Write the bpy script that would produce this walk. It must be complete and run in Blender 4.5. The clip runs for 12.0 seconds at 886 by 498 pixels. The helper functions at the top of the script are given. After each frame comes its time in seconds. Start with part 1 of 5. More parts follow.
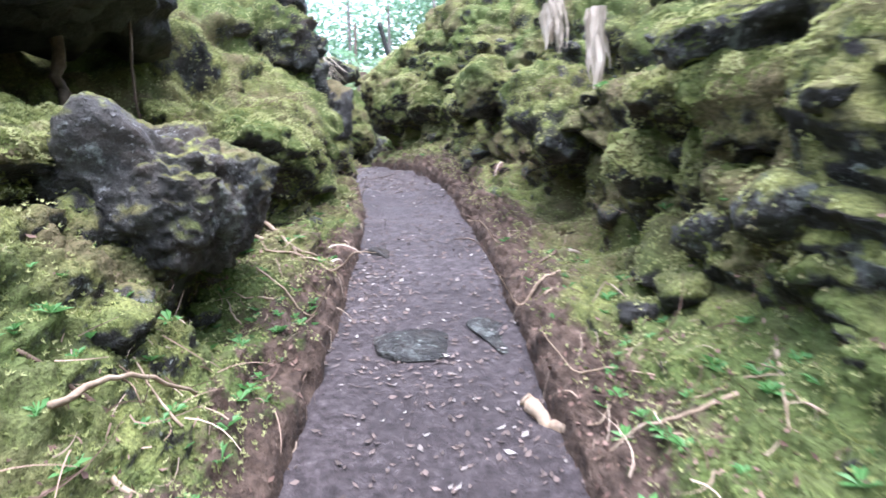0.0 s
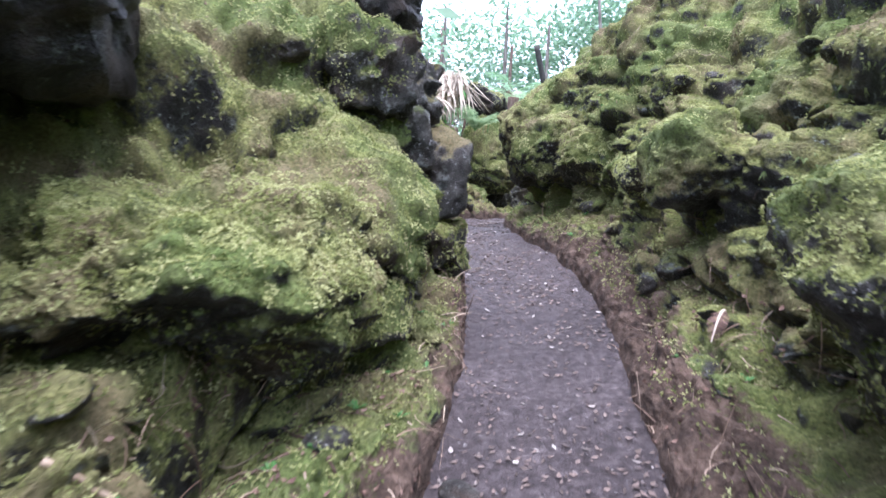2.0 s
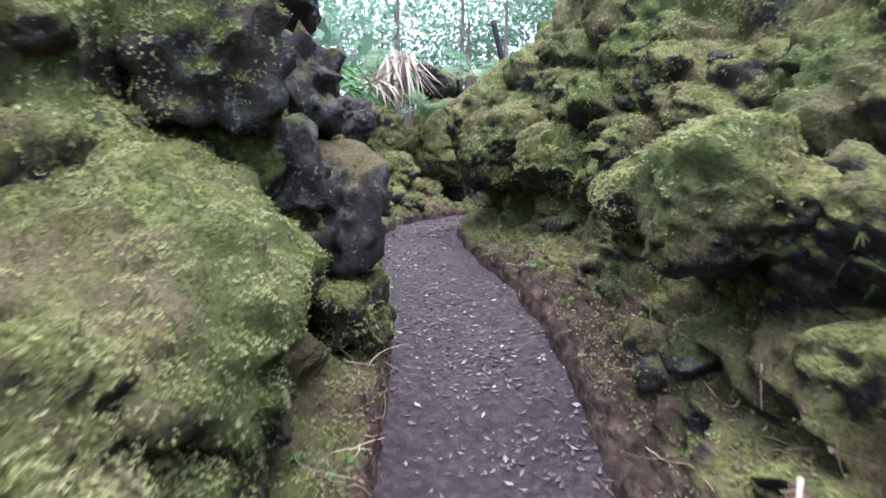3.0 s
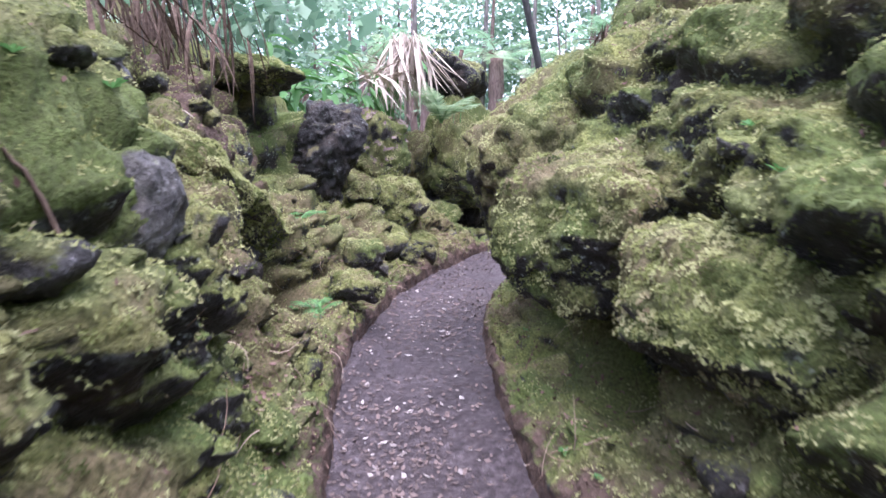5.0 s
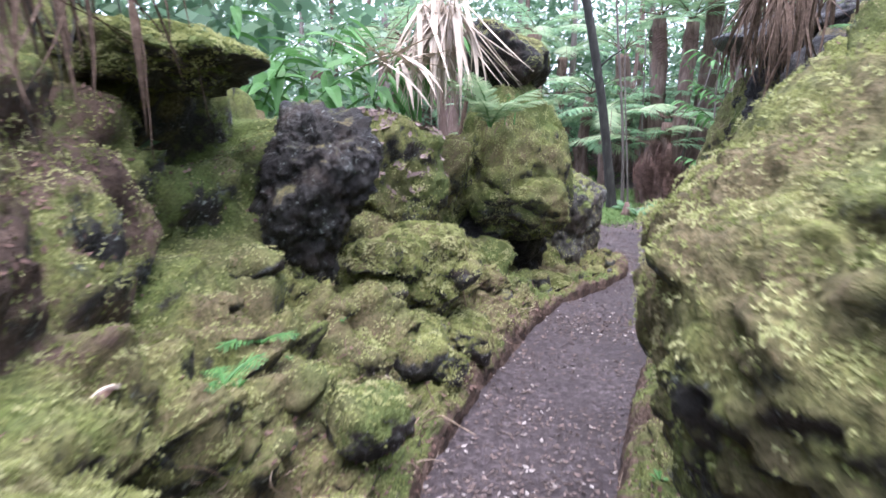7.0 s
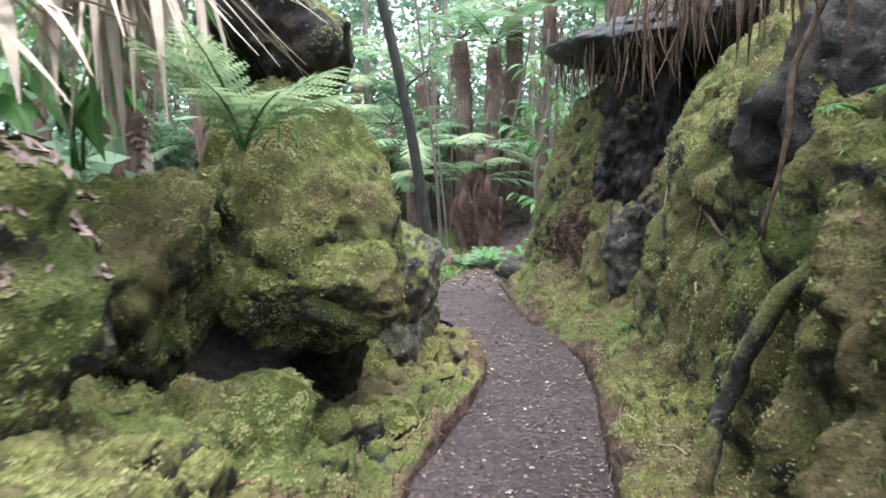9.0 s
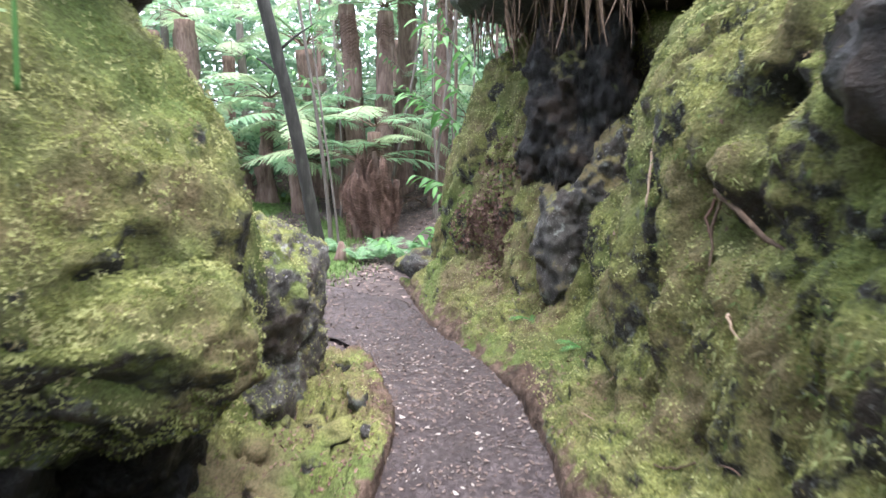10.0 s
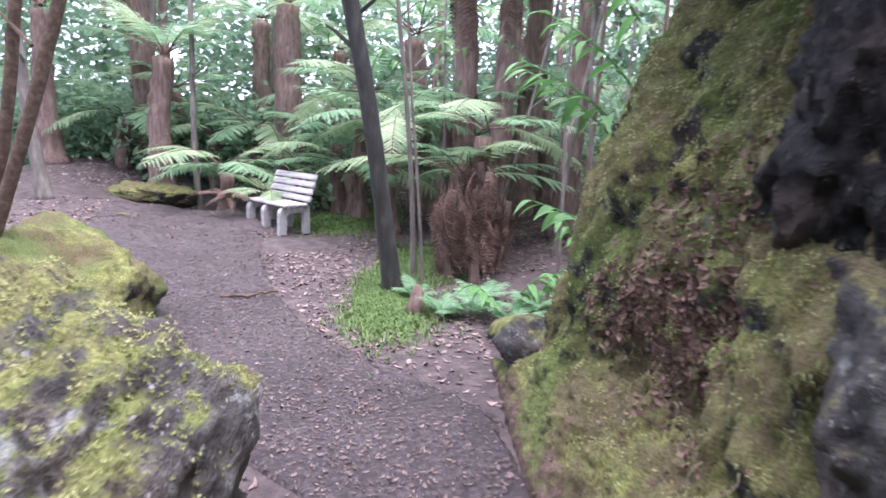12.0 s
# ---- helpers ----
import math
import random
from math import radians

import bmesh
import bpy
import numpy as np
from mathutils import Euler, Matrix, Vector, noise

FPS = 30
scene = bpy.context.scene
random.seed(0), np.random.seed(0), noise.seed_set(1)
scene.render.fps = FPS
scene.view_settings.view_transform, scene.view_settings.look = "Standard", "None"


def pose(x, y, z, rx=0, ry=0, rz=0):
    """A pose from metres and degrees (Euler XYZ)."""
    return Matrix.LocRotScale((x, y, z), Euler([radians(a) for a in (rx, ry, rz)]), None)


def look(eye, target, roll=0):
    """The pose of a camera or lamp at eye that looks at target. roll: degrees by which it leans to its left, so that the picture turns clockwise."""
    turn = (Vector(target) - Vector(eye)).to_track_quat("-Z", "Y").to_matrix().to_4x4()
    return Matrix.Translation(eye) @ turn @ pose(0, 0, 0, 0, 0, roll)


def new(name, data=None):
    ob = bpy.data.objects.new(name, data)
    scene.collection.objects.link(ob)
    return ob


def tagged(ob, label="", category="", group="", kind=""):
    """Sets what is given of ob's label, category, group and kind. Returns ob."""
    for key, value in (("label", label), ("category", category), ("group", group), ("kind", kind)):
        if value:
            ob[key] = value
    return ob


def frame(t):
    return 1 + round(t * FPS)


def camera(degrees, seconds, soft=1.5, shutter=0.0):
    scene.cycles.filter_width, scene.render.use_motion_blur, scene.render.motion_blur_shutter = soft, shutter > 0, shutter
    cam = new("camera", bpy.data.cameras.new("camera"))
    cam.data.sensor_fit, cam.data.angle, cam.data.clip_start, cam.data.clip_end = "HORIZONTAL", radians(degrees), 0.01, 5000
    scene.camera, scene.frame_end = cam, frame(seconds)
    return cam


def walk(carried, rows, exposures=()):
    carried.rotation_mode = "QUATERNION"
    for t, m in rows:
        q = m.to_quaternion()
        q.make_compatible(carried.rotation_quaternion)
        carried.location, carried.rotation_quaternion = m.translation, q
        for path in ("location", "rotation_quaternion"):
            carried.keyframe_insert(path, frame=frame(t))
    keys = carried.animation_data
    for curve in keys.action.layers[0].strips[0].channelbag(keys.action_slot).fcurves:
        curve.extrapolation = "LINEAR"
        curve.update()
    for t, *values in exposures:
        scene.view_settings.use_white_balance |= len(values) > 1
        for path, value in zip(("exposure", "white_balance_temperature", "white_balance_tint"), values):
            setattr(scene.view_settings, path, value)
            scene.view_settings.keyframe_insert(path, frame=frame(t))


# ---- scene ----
cam = camera(73.8, 12.0, soft=1.5, shutter=0.3)
METRES, EYE, TILT, LEAN, TURN = 15.0, 1.3, -10.0, 3.0, 0.0
ROWS = [
    (0.0, 0.0, 0.0, 0.0, 0.0, 0.0, -0.0),
    (0.5, -0.0016, 0.0305, 0.0081, 6.1, -1.21, -3.48),
    (1.0, 0.0009, 0.0607, 0.0218, 5.6, -2.74, -3.81),
    (1.5, 0.0002, 0.0929, 0.0391, 9.52, -0.33, -3.14),
    (2.0, -0.0075, 0.1308, 0.0496, 13.37, 1.24, -5.98),
    (2.5, -0.0081, 0.1685, 0.0601, 10.7, 3.0, -5.33),
    (3.0, -0.01, 0.2043, 0.077, 10.23, -0.5, -3.74),
    (3.5, -0.0195, 0.2417, 0.0931, 10.91, -2.2, -2.67),
    (5.5, -0.051, 0.3898, 0.1429, 14.04, -3.14, -6.34),
    (6.0, -0.0663, 0.4233, 0.1532, 19.97, -5.39, -5.5),
    (6.5, -0.0779, 0.4603, 0.162, 16.78, -5.96, -4.91),
    (7.0, -0.0918, 0.5007, 0.1709, 14.09, -4.78, -5.08),
    (7.5, -0.1021, 0.5499, 0.1788, 9.25, -2.11, -5.09),
    (9.5, -0.1128, 0.722, 0.1928, -10.82, 0.13, -0.38),
    (10.0, -0.1017, 0.7681, 0.1986, -15.38, -1.6, -0.02),
    (10.5, -0.0928, 0.8131, 0.2048, -13.23, -1.19, -2.27),
    (11.0, -0.0793, 0.8554, 0.2108, -12.82, -3.61, -1.49),
    (11.5, -0.0667, 0.8966, 0.2171, -9.98, -0.86, -2.93),
    (12.0, -0.0581, 0.9418, 0.2197, -3.89, -0.58, -4.7),
]
WALK = [(t, pose(0, 0, EYE, TILT, LEAN, TURN) @ pose(METRES * x, METRES * y, METRES * z, 90 + pitch, roll, yaw)) for t, x, y, z, yaw, pitch, roll in ROWS]
walk(cam, WALK, exposures=[(0.0, 2.8, 5750, 20), (1.5, 2.8, 5700, 24), (2.5, 2.2, 5750, 24), (3.5, 2.1, 5750, 24), (5.5, 2.6, 5750, 36), (6.5, 2.55, 5800, 31), (7.5, 2.25, 6150, 22), (9.5, 2.5, 6400, 16), (10.0, 2.8, 6400, 18), (10.5, 2.8, 6300, 20), (11.0, 2.85, 6250, 22), (11.5, 2.85, 6150, 29), (12.0, 2.5, 6050, 32)])

# ---- world and light: a bright overcast day under open canopy ----
world = bpy.data.worlds.new("overcast_sky")
scene.world = world
world.use_nodes = True
wt = world.node_tree
sky = wt.nodes.new("ShaderNodeTexSky")
sky.sky_type = "NISHITA"
sky.sun_disc = False
sky.sun_elevation, sky.sun_rotation = radians(82), radians(149)
sky.air_density, sky.dust_density, sky.ozone_density = 1.0, 4.0, 0.6
wash = wt.nodes.new("ShaderNodeMix")
wash.data_type = "RGBA"
wash.inputs[0].default_value = 0.7
wt.links.new(sky.outputs[0], wash.inputs[6])
wash.inputs[7].default_value = (7.0, 7.7, 8.7, 1)
bg = wt.nodes["Background"]
wt.links.new(wash.outputs[2], bg.inputs[0])
bg.inputs[1].default_value = 0.1
sun = new("sun", bpy.data.lights.new("sun", "SUN"))
sun.data.energy, sun.data.angle, sun.data.color = 1.5, radians(50), (1.0, 0.97, 0.92)
sun.matrix_world = look((1.5, 3.5, 20), (0, 6, 0))


# ---- numeric noise ----
def hash01(ix, iy, iz, seed):
    h = (ix.astype(np.int64) * 374761393 + iy.astype(np.int64) * 668265263 + iz.astype(np.int64) * 2147483647 + seed * 1274126177) & 0xFFFFFFFF
    h = ((h ^ (h >> 13)) * 1274126177) & 0xFFFFFFFF
    h = ((h ^ (h >> 16)) * 2246822519) & 0xFFFFFFFF
    return ((h ^ (h >> 15)) & 0xFFFFFF) / float(0x1000000)


def vnoise(p, seed=0):
    """Smooth value noise of an (n, 3) array, about -1 to 1."""
    i = np.floor(p)
    f = p - i
    f = f * f * f * (f * (f * 6 - 15) + 10)
    ix, iy, iz = i[:, 0], i[:, 1], i[:, 2]
    out = 0
    for a in (0, 1):
        wa = f[:, 0] if a else 1 - f[:, 0]
        for b in (0, 1):
            wb = f[:, 1] if b else 1 - f[:, 1]
            for c in (0, 1):
                wc = f[:, 2] if c else 1 - f[:, 2]
                out = out + wa * wb * wc * hash01(ix + a, iy + b, iz + c, seed)
    return out * 2 - 1


def fbm(p, octaves=4, seed=0, gain=0.5):
    total, amp = 0, 1.0
    for o in range(octaves):
        total = total + amp * vnoise(p * 2.03 ** o + 17.3 * o, seed + o)
        amp *= gain
    return total


def cells(p, seed=0):
    """Worley cells: distance to the nearest point, gap to the second, a random number per cell."""
    i = np.floor(p)
    d1 = np.full(len(p), 9.0)
    d2 = np.full(len(p), 9.0)
    rid = np.zeros(len(p))
    for a in (-1, 0, 1):
        for b in (-1, 0, 1):
            for c in (-1, 0, 1):
                g = i + (a, b, c)
                q = np.stack([g[:, k] + 0.15 + 0.7 * hash01(g[:, 0], g[:, 1], g[:, 2], seed + 5 + k) for k in range(3)], 1)
                d = np.sqrt(((p - q) ** 2).sum(1))
                r = hash01(g[:, 0], g[:, 1], g[:, 2], seed + 31)
                near = d < d1
                d2 = np.where(near, d1, np.minimum(d2, d))
                rid = np.where(near, r, rid)
                d1 = np.where(near, d, d1)
    return d1, d2 - d1, rid


# ---- mesh helpers ----
def mesh_of(name, verts, faces, mats, smooth=True, slots=None, masks=None):
    me = bpy.data.meshes.new(name)
    me.from_pydata(np.asarray(verts).tolist(), [], np.asarray(faces).tolist() if isinstance(faces, np.ndarray) else faces)
    for m in mats if isinstance(mats, (list, tuple)) else [mats]:
        me.materials.append(m)
    if smooth:
        me.polygons.foreach_set("use_smooth", np.ones(len(me.polygons), dtype=bool))
    if slots is not None:
        me.polygons.foreach_set("material_index", np.asarray(slots, dtype=np.int32))
    for key, values in (masks or {}).items():
        me.attributes.new(key, "FLOAT", "POINT").data.foreach_set("value", np.asarray(values, dtype=np.float32))
    me.update()
    return me


def thing(name, me, label="", category="", group="", kind=""):
    return tagged(new(name, me), label, category, group, kind)


def part(name, me, parent, label="", kind=""):
    ob = tagged(new(name, me), label, "", "", kind)
    ob.parent = parent
    return ob


def grid_faces(nu, nv, flip=False):
    a = (np.arange(nu - 1)[:, None] * nv + np.arange(nv - 1)[None, :]).ravel()
    f = np.stack([a, a + nv, a + nv + 1, a + 1], 1)
    return f[:, ::-1] if flip else f


def tube(points, radii, sides=8, closed=True, wobble=0.0, seed=0):
    """A tapered tube along points: verts, faces."""
    pts = np.asarray(points, float)
    n = len(pts)
    tang = np.gradient(pts, axis=0)
    tang /= np.linalg.norm(tang, axis=1)[:, None] + 1e-9
    ref = np.tile([[0.31, 0.95, 0.07]], (n, 1))
    u = np.cross(tang, ref)
    u /= np.linalg.norm(u, axis=1)[:, None] + 1e-9
    w = np.cross(tang, u)
    ang = np.linspace(0, 2 * np.pi, sides, endpoint=False)
    r = np.asarray(radii, float)[:, None, None] * np.ones((n, sides, 1))
    if wobble:
        rs = np.random.RandomState(seed)
        r = r * (1 + wobble * rs.uniform(-1, 1, (n, sides, 1)))
    v = pts[:, None, :] + r * (np.cos(ang)[None, :, None] * u[:, None, :] + np.sin(ang)[None, :, None] * w[:, None, :])
    v = v.reshape(-1, 3)
    f = []
    for i in range(n - 1):
        for k in range(sides):
            a, b = i * sides + k, i * sides + (k + 1) % sides
            f.append((a, b, b + sides, a + sides))
    if closed:
        f.append(tuple(range(sides))[::-1])
        f.append(tuple((n - 1) * sides + k for k in range(sides)))
    return v, f


def joined(pieces):
    """Joins (verts, faces) pairs."""
    vs, fs, o = [], [], 0
    for v, f in pieces:
        vs.append(np.asarray(v))
        fs += [tuple(int(i) + o for i in q) for q in f]
        o += len(v)
    return np.concatenate(vs), fs


def smooth_keys(y, ys, vs):
    """Interpolates keyed values with eased steps between the keys."""
    y = np.clip(y, ys[0], ys[-1])
    k = np.clip(np.searchsorted(ys, y) - 1, 0, len(ys) - 2)
    ys, vs = np.asarray(ys, float), np.asarray(vs, float)
    t = (y - ys[k]) / (ys[k + 1] - ys[k])
    m = np.gradient(vs, ys)
    h = ys[k + 1] - ys[k]
    return (2 * t**3 - 3 * t**2 + 1) * vs[k] + (t**3 - 2 * t**2 + t) * h * m[k] + (-2 * t**3 + 3 * t**2) * vs[k + 1] + (t**3 - t**2) * h * m[k + 1]


def fast_mesh(name, verts, faces, mat, smooth=False):
    """A mesh of many like faces (all triangles or all quads) straight from arrays."""
    verts, faces = np.asarray(verts, np.float32), np.asarray(faces, np.int32)
    k = faces.shape[1]
    me = bpy.data.meshes.new(name)
    me.vertices.add(len(verts))
    me.vertices.foreach_set("co", verts.ravel())
    me.loops.add(faces.size)
    me.loops.foreach_set("vertex_index", faces.ravel())
    me.polygons.add(len(faces))
    me.polygons.foreach_set("loop_start", np.arange(0, faces.size, k, dtype=np.int32))
    me.polygons.foreach_set("loop_total", np.full(len(faces), k, dtype=np.int32))
    if smooth:
        me.polygons.foreach_set("use_smooth", np.ones(len(faces), dtype=bool))
    me.materials.append(mat)
    me.update(calc_edges=True)
    return me


# ---- materials ----
def nodes_of(name):
    m = bpy.data.materials.new(name)
    m.use_nodes = True
    t = m.node_tree
    return m, t, t.nodes["Principled BSDF"]


def noise_node(t, scale, detail=4.0, rough=0.6, source=None):
    n = t.nodes.new("ShaderNodeTexNoise")
    n.inputs["Scale"].default_value, n.inputs["Detail"].default_value, n.inputs["Roughness"].default_value = scale, detail, rough
    if source is None:
        source = t.nodes.new("ShaderNodeTexCoord").outputs["Object"]
    t.links.new(source, n.inputs["Vector"])
    return n


def ramp(t, source, stops):
    r = t.nodes.new("ShaderNodeValToRGB")
    e = r.color_ramp.elements
    while len(e) < len(stops):
        e.new(0.5)
    for k, (pos, col) in enumerate(stops):
        e[k].position = pos
        e[k].color = (*col, 1) if len(col) == 3 else col
    t.links.new(source, r.inputs[0])
    return r.outputs[0]


def mixed(t, fac, a, b, mode="MIX"):
    n = t.nodes.new("ShaderNodeMix")
    n.data_type, n.blend_type = "RGBA", mode
    for sock, val in ((n.inputs[0], fac), (n.inputs[6], a), (n.inputs[7], b)):
        if isinstance(val, (int, float)):
            sock.default_value = val
        elif isinstance(val, tuple):
            sock.default_value = (*val, 1)
        else:
            t.links.new(val, sock)
    return n.outputs[2]


def calc(t, op, a, b=0.0, clamp=False):
    n = t.nodes.new("ShaderNodeMath")
    n.operation, n.use_clamp = op, clamp
    for sock, val in ((n.inputs[0], a), (n.inputs[1], b)):
        if isinstance(val, (int, float)):
            sock.default_value = val
        else:
            t.links.new(val, sock)
    return n.outputs[0]


def bumped(t, bsdf, height, strength, distance, before=None):
    b = t.nodes.new("ShaderNodeBump")
    b.inputs["Strength"].default_value, b.inputs["Distance"].default_value = strength, distance
    t.links.new(height, b.inputs["Height"])
    if before is not None:
        t.links.new(before, b.inputs["Normal"])
    t.links.new(b.outputs[0], bsdf.inputs["Normal"])
    return b.outputs[0]


def mossy_material(name, cover=0.5, soil=False, moss_a=(0.36, 0.385, 0.125), moss_b=(0.06, 0.078, 0.028), pale=1.0):
    """Basalt with lichen, and moss that grows where the surface faces up and in patches."""
    m, t, b = nodes_of(name)
    geo = t.nodes.new("ShaderNodeNewGeometry")
    co = geo.outputs["Position"]
    sep = t.nodes.new("ShaderNodeSeparateXYZ")
    t.links.new(geo.outputs["Normal"], sep.inputs[0])
    big = noise_node(t, 2.3, 5, 0.65, co).outputs["Fac"]
    mid = noise_node(t, 11, 6, 0.7, co).outputs["Fac"]
    fine = noise_node(t, 75, 4, 0.7, co).outputs["Fac"]
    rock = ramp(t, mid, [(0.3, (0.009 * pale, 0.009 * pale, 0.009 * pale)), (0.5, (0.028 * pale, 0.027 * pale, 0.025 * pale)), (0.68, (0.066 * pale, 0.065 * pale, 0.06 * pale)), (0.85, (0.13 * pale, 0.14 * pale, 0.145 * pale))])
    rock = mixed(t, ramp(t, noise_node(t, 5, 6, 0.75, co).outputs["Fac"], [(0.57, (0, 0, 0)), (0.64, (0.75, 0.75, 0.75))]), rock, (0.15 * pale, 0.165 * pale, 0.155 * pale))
    specks = calc(t, "MULTIPLY", ramp(t, noise_node(t, 48, 3, 0.6, co).outputs["Fac"], [(0.6, (0, 0, 0)), (0.66, (1, 1, 1))]), ramp(t, noise_node(t, 6, 3, 0.6, co).outputs["Fac"], [(0.45, (0, 0, 0)), (0.62, (1, 1, 1))]))
    rock = mixed(t, specks, rock, tuple(min(0.34, c * pale) for c in (0.3, 0.34, 0.31)))
    rock = mixed(t, ramp(t, noise_node(t, 3.1, 4, 0.6, co).outputs["Fac"], [(0.5, (0, 0, 0)), (0.7, (0.6, 0.6, 0.6))]), rock, (0.075, 0.05, 0.035))
    moss = mixed(t, ramp(t, mid, [(0.3, (0, 0, 0)), (0.7, (1, 1, 1))]), moss_b, moss_a)
    moss = mixed(t, ramp(t, big, [(0.4, (0, 0, 0)), (0.58, (0.9, 0.9, 0.9))]), moss, (0.185, 0.145, 0.085))
    moss = mixed(t, ramp(t, noise_node(t, 1.1, 3, 0.5, co).outputs["Fac"], [(0.47, (0, 0, 0)), (0.6, (0.75, 0.75, 0.75))]), moss, (0.11, 0.175, 0.045))
    moss = mixed(t, ramp(t, fine, [(0.38, (0.65, 0.65, 0.65)), (0.6, (0, 0, 0))]), moss, (0.045, 0.05, 0.018))
    grow = calc(t, "ADD", calc(t, "MULTIPLY", sep.outputs[2], 0.42), calc(t, "MULTIPLY", calc(t, "SUBTRACT", big, 0.5), 1.5))
    grow = calc(t, "ADD", grow, calc(t, "MULTIPLY", calc(t, "SUBTRACT", mid, 0.5), 0.9))
    grow = ramp(t, calc(t, "ADD", grow, cover), [(0.42, (0, 0, 0)), (0.58, (1, 1, 1))])
    col = mixed(t, grow, rock, moss)
    if soil:
        at = t.nodes.new("ShaderNodeAttribute")
        at.attribute_name = "soil"
        earth = ramp(t, mid, [(0.3, (0.018, 0.012, 0.009)), (0.52, (0.09, 0.062, 0.047)), (0.75, (0.21, 0.15, 0.115))])
        s = calc(t, "ADD", at.outputs["Fac"], calc(t, "MULTIPLY", calc(t, "SUBTRACT", big, 0.5), 1.6))
        s = calc(t, "ADD", s, calc(t, "MULTIPLY", calc(t, "SUBTRACT", mid, 0.5), 1.0))
        col = mixed(t, ramp(t, s, [(0.42, (0, 0, 0)), (0.6, (1, 1, 1))]), col, earth)
    t.links.new(col, b.inputs["Base Color"])
    t.links.new(ramp(t, grow, [(0.0, (0.44, 0.44, 0.44)), (1.0, (0.95, 0.95, 0.95))]), b.inputs["Roughness"])
    b.inputs["Specular IOR Level"].default_value = 0.25
    pits = noise_node(t, 30, 5, 0.75, co).outputs["Fac"]
    first = bumped(t, b, mid, 0.8, 0.04)
    first = bumped(t, b, pits, 0.8, 0.025, first)
    bumped(t, b, fine, 0.9, 0.015, first)
    return m


def plain_material(name, stops, scale=8.0, rough=0.8, bump=0.4, depth=0.01, island=0.0, stretch=None, through_light=0.0, blotch=0.0):
    """Colours run along a noise; island: how much each loose piece differs."""
    m, t, b = nodes_of(name)
    co = t.nodes.new("ShaderNodeTexCoord").outputs["Object"]
    if stretch:
        mp = t.nodes.new("ShaderNodeMapping")
        mp.inputs["Scale"].default_value = stretch
        t.links.new(co, mp.inputs["Vector"])
        co = mp.outputs[0]
    n = noise_node(t, scale, 5, 0.65, co).outputs["Fac"]
    fac = n
    if island:
        geo = t.nodes.new("ShaderNodeNewGeometry")
        fac = calc(t, "ADD", calc(t, "MULTIPLY", n, 1 - island), calc(t, "MULTIPLY", geo.outputs["Random Per Island"], island))
    col = ramp(t, fac, stops)
    if blotch:
        col = mixed(t, ramp(t, noise_node(t, 1.4, 5, 0.65, co).outputs["Fac"], [(0.4, (blotch, blotch, blotch)), (0.62, (0, 0, 0))]), col, tuple(c * 0.45 for c in stops[1][1]))
    t.links.new(col, b.inputs["Base Color"])
    b.inputs["Roughness"].default_value = rough
    b.inputs["Specular IOR Level"].default_value = 0.3
    if bump:
        bumped(t, b, noise_node(t, scale * 4, 4, 0.7, co).outputs["Fac"], bump, depth)
    if through_light:
        tr = t.nodes.new("ShaderNodeBsdfTranslucent")
        t.links.new(col, tr.inputs["Color"])
        ms = t.nodes.new("ShaderNodeMixShader")
        ms.inputs[0].default_value = through_light
        t.links.new(b.outputs[0], ms.inputs[1])
        t.links.new(tr.outputs[0], ms.inputs[2])
        t.links.new(ms.outputs[0], t.nodes["Material Output"].inputs["Surface"])
    return m


def clumped_material(name, stops):
    """Moss leaves: colours run with the clump, the single leaf and a broad noise."""
    m, t, b = nodes_of(name)
    geo = t.nodes.new("ShaderNodeNewGeometry")
    at = t.nodes.new("ShaderNodeAttribute")
    at.attribute_name = "clump"
    broad = noise_node(t, 1.9, 4, 0.65, geo.outputs["Position"]).outputs["Fac"]
    fac = calc(t, "ADD", calc(t, "MULTIPLY", at.outputs["Fac"], 0.42), calc(t, "MULTIPLY", geo.outputs["Random Per Island"], 0.09))
    fac = calc(t, "ADD", fac, calc(t, "MULTIPLY", calc(t, "SUBTRACT", broad, 0.22), 0.95))
    col = ramp(t, fac, stops)
    t.links.new(col, b.inputs["Base Color"])
    b.inputs["Roughness"].default_value = 0.85
    b.inputs["Specular IOR Level"].default_value = 0.25
    tr = t.nodes.new("ShaderNodeBsdfTranslucent")
    t.links.new(col, tr.inputs["Color"])
    ms = t.nodes.new("ShaderNodeMixShader")
    ms.inputs[0].default_value = 0.45
    t.links.new(b.outputs[0], ms.inputs[1])
    t.links.new(tr.outputs[0], ms.inputs[2])
    t.links.new(ms.outputs[0], t.nodes["Material Output"].inputs["Surface"])
    return m


BANK = mossy_material("mossy_bank", 0.58, True)
MOSSY = mossy_material("mossy_basalt", 0.62)
HALF = mossy_material("half_mossy_basalt", 0.4, pale=1.4)
BARE = mossy_material("bare_basalt", 0.17, pale=1.7)
# Near-black basalt tone that also carries the shade of hollows and overhangs.
BLACK = mossy_material("black_shaded_basalt", -0.05, pale=0.32)
CINDER = plain_material("damp_cinder_soil", [(0.28, (0.02, 0.016, 0.016)), (0.5, (0.075, 0.061, 0.063)), (0.72, (0.165, 0.14, 0.142))], 26, 0.5, 1.0, 0.02, blotch=0.5)
FLOOR = plain_material("forest_soil", [(0.25, (0.026, 0.02, 0.02)), (0.5, (0.065, 0.052, 0.05)), (0.66, (0.095, 0.076, 0.07)), (0.8, (0.085, 0.105, 0.05))], 5, 0.9, 0.8, 0.03)
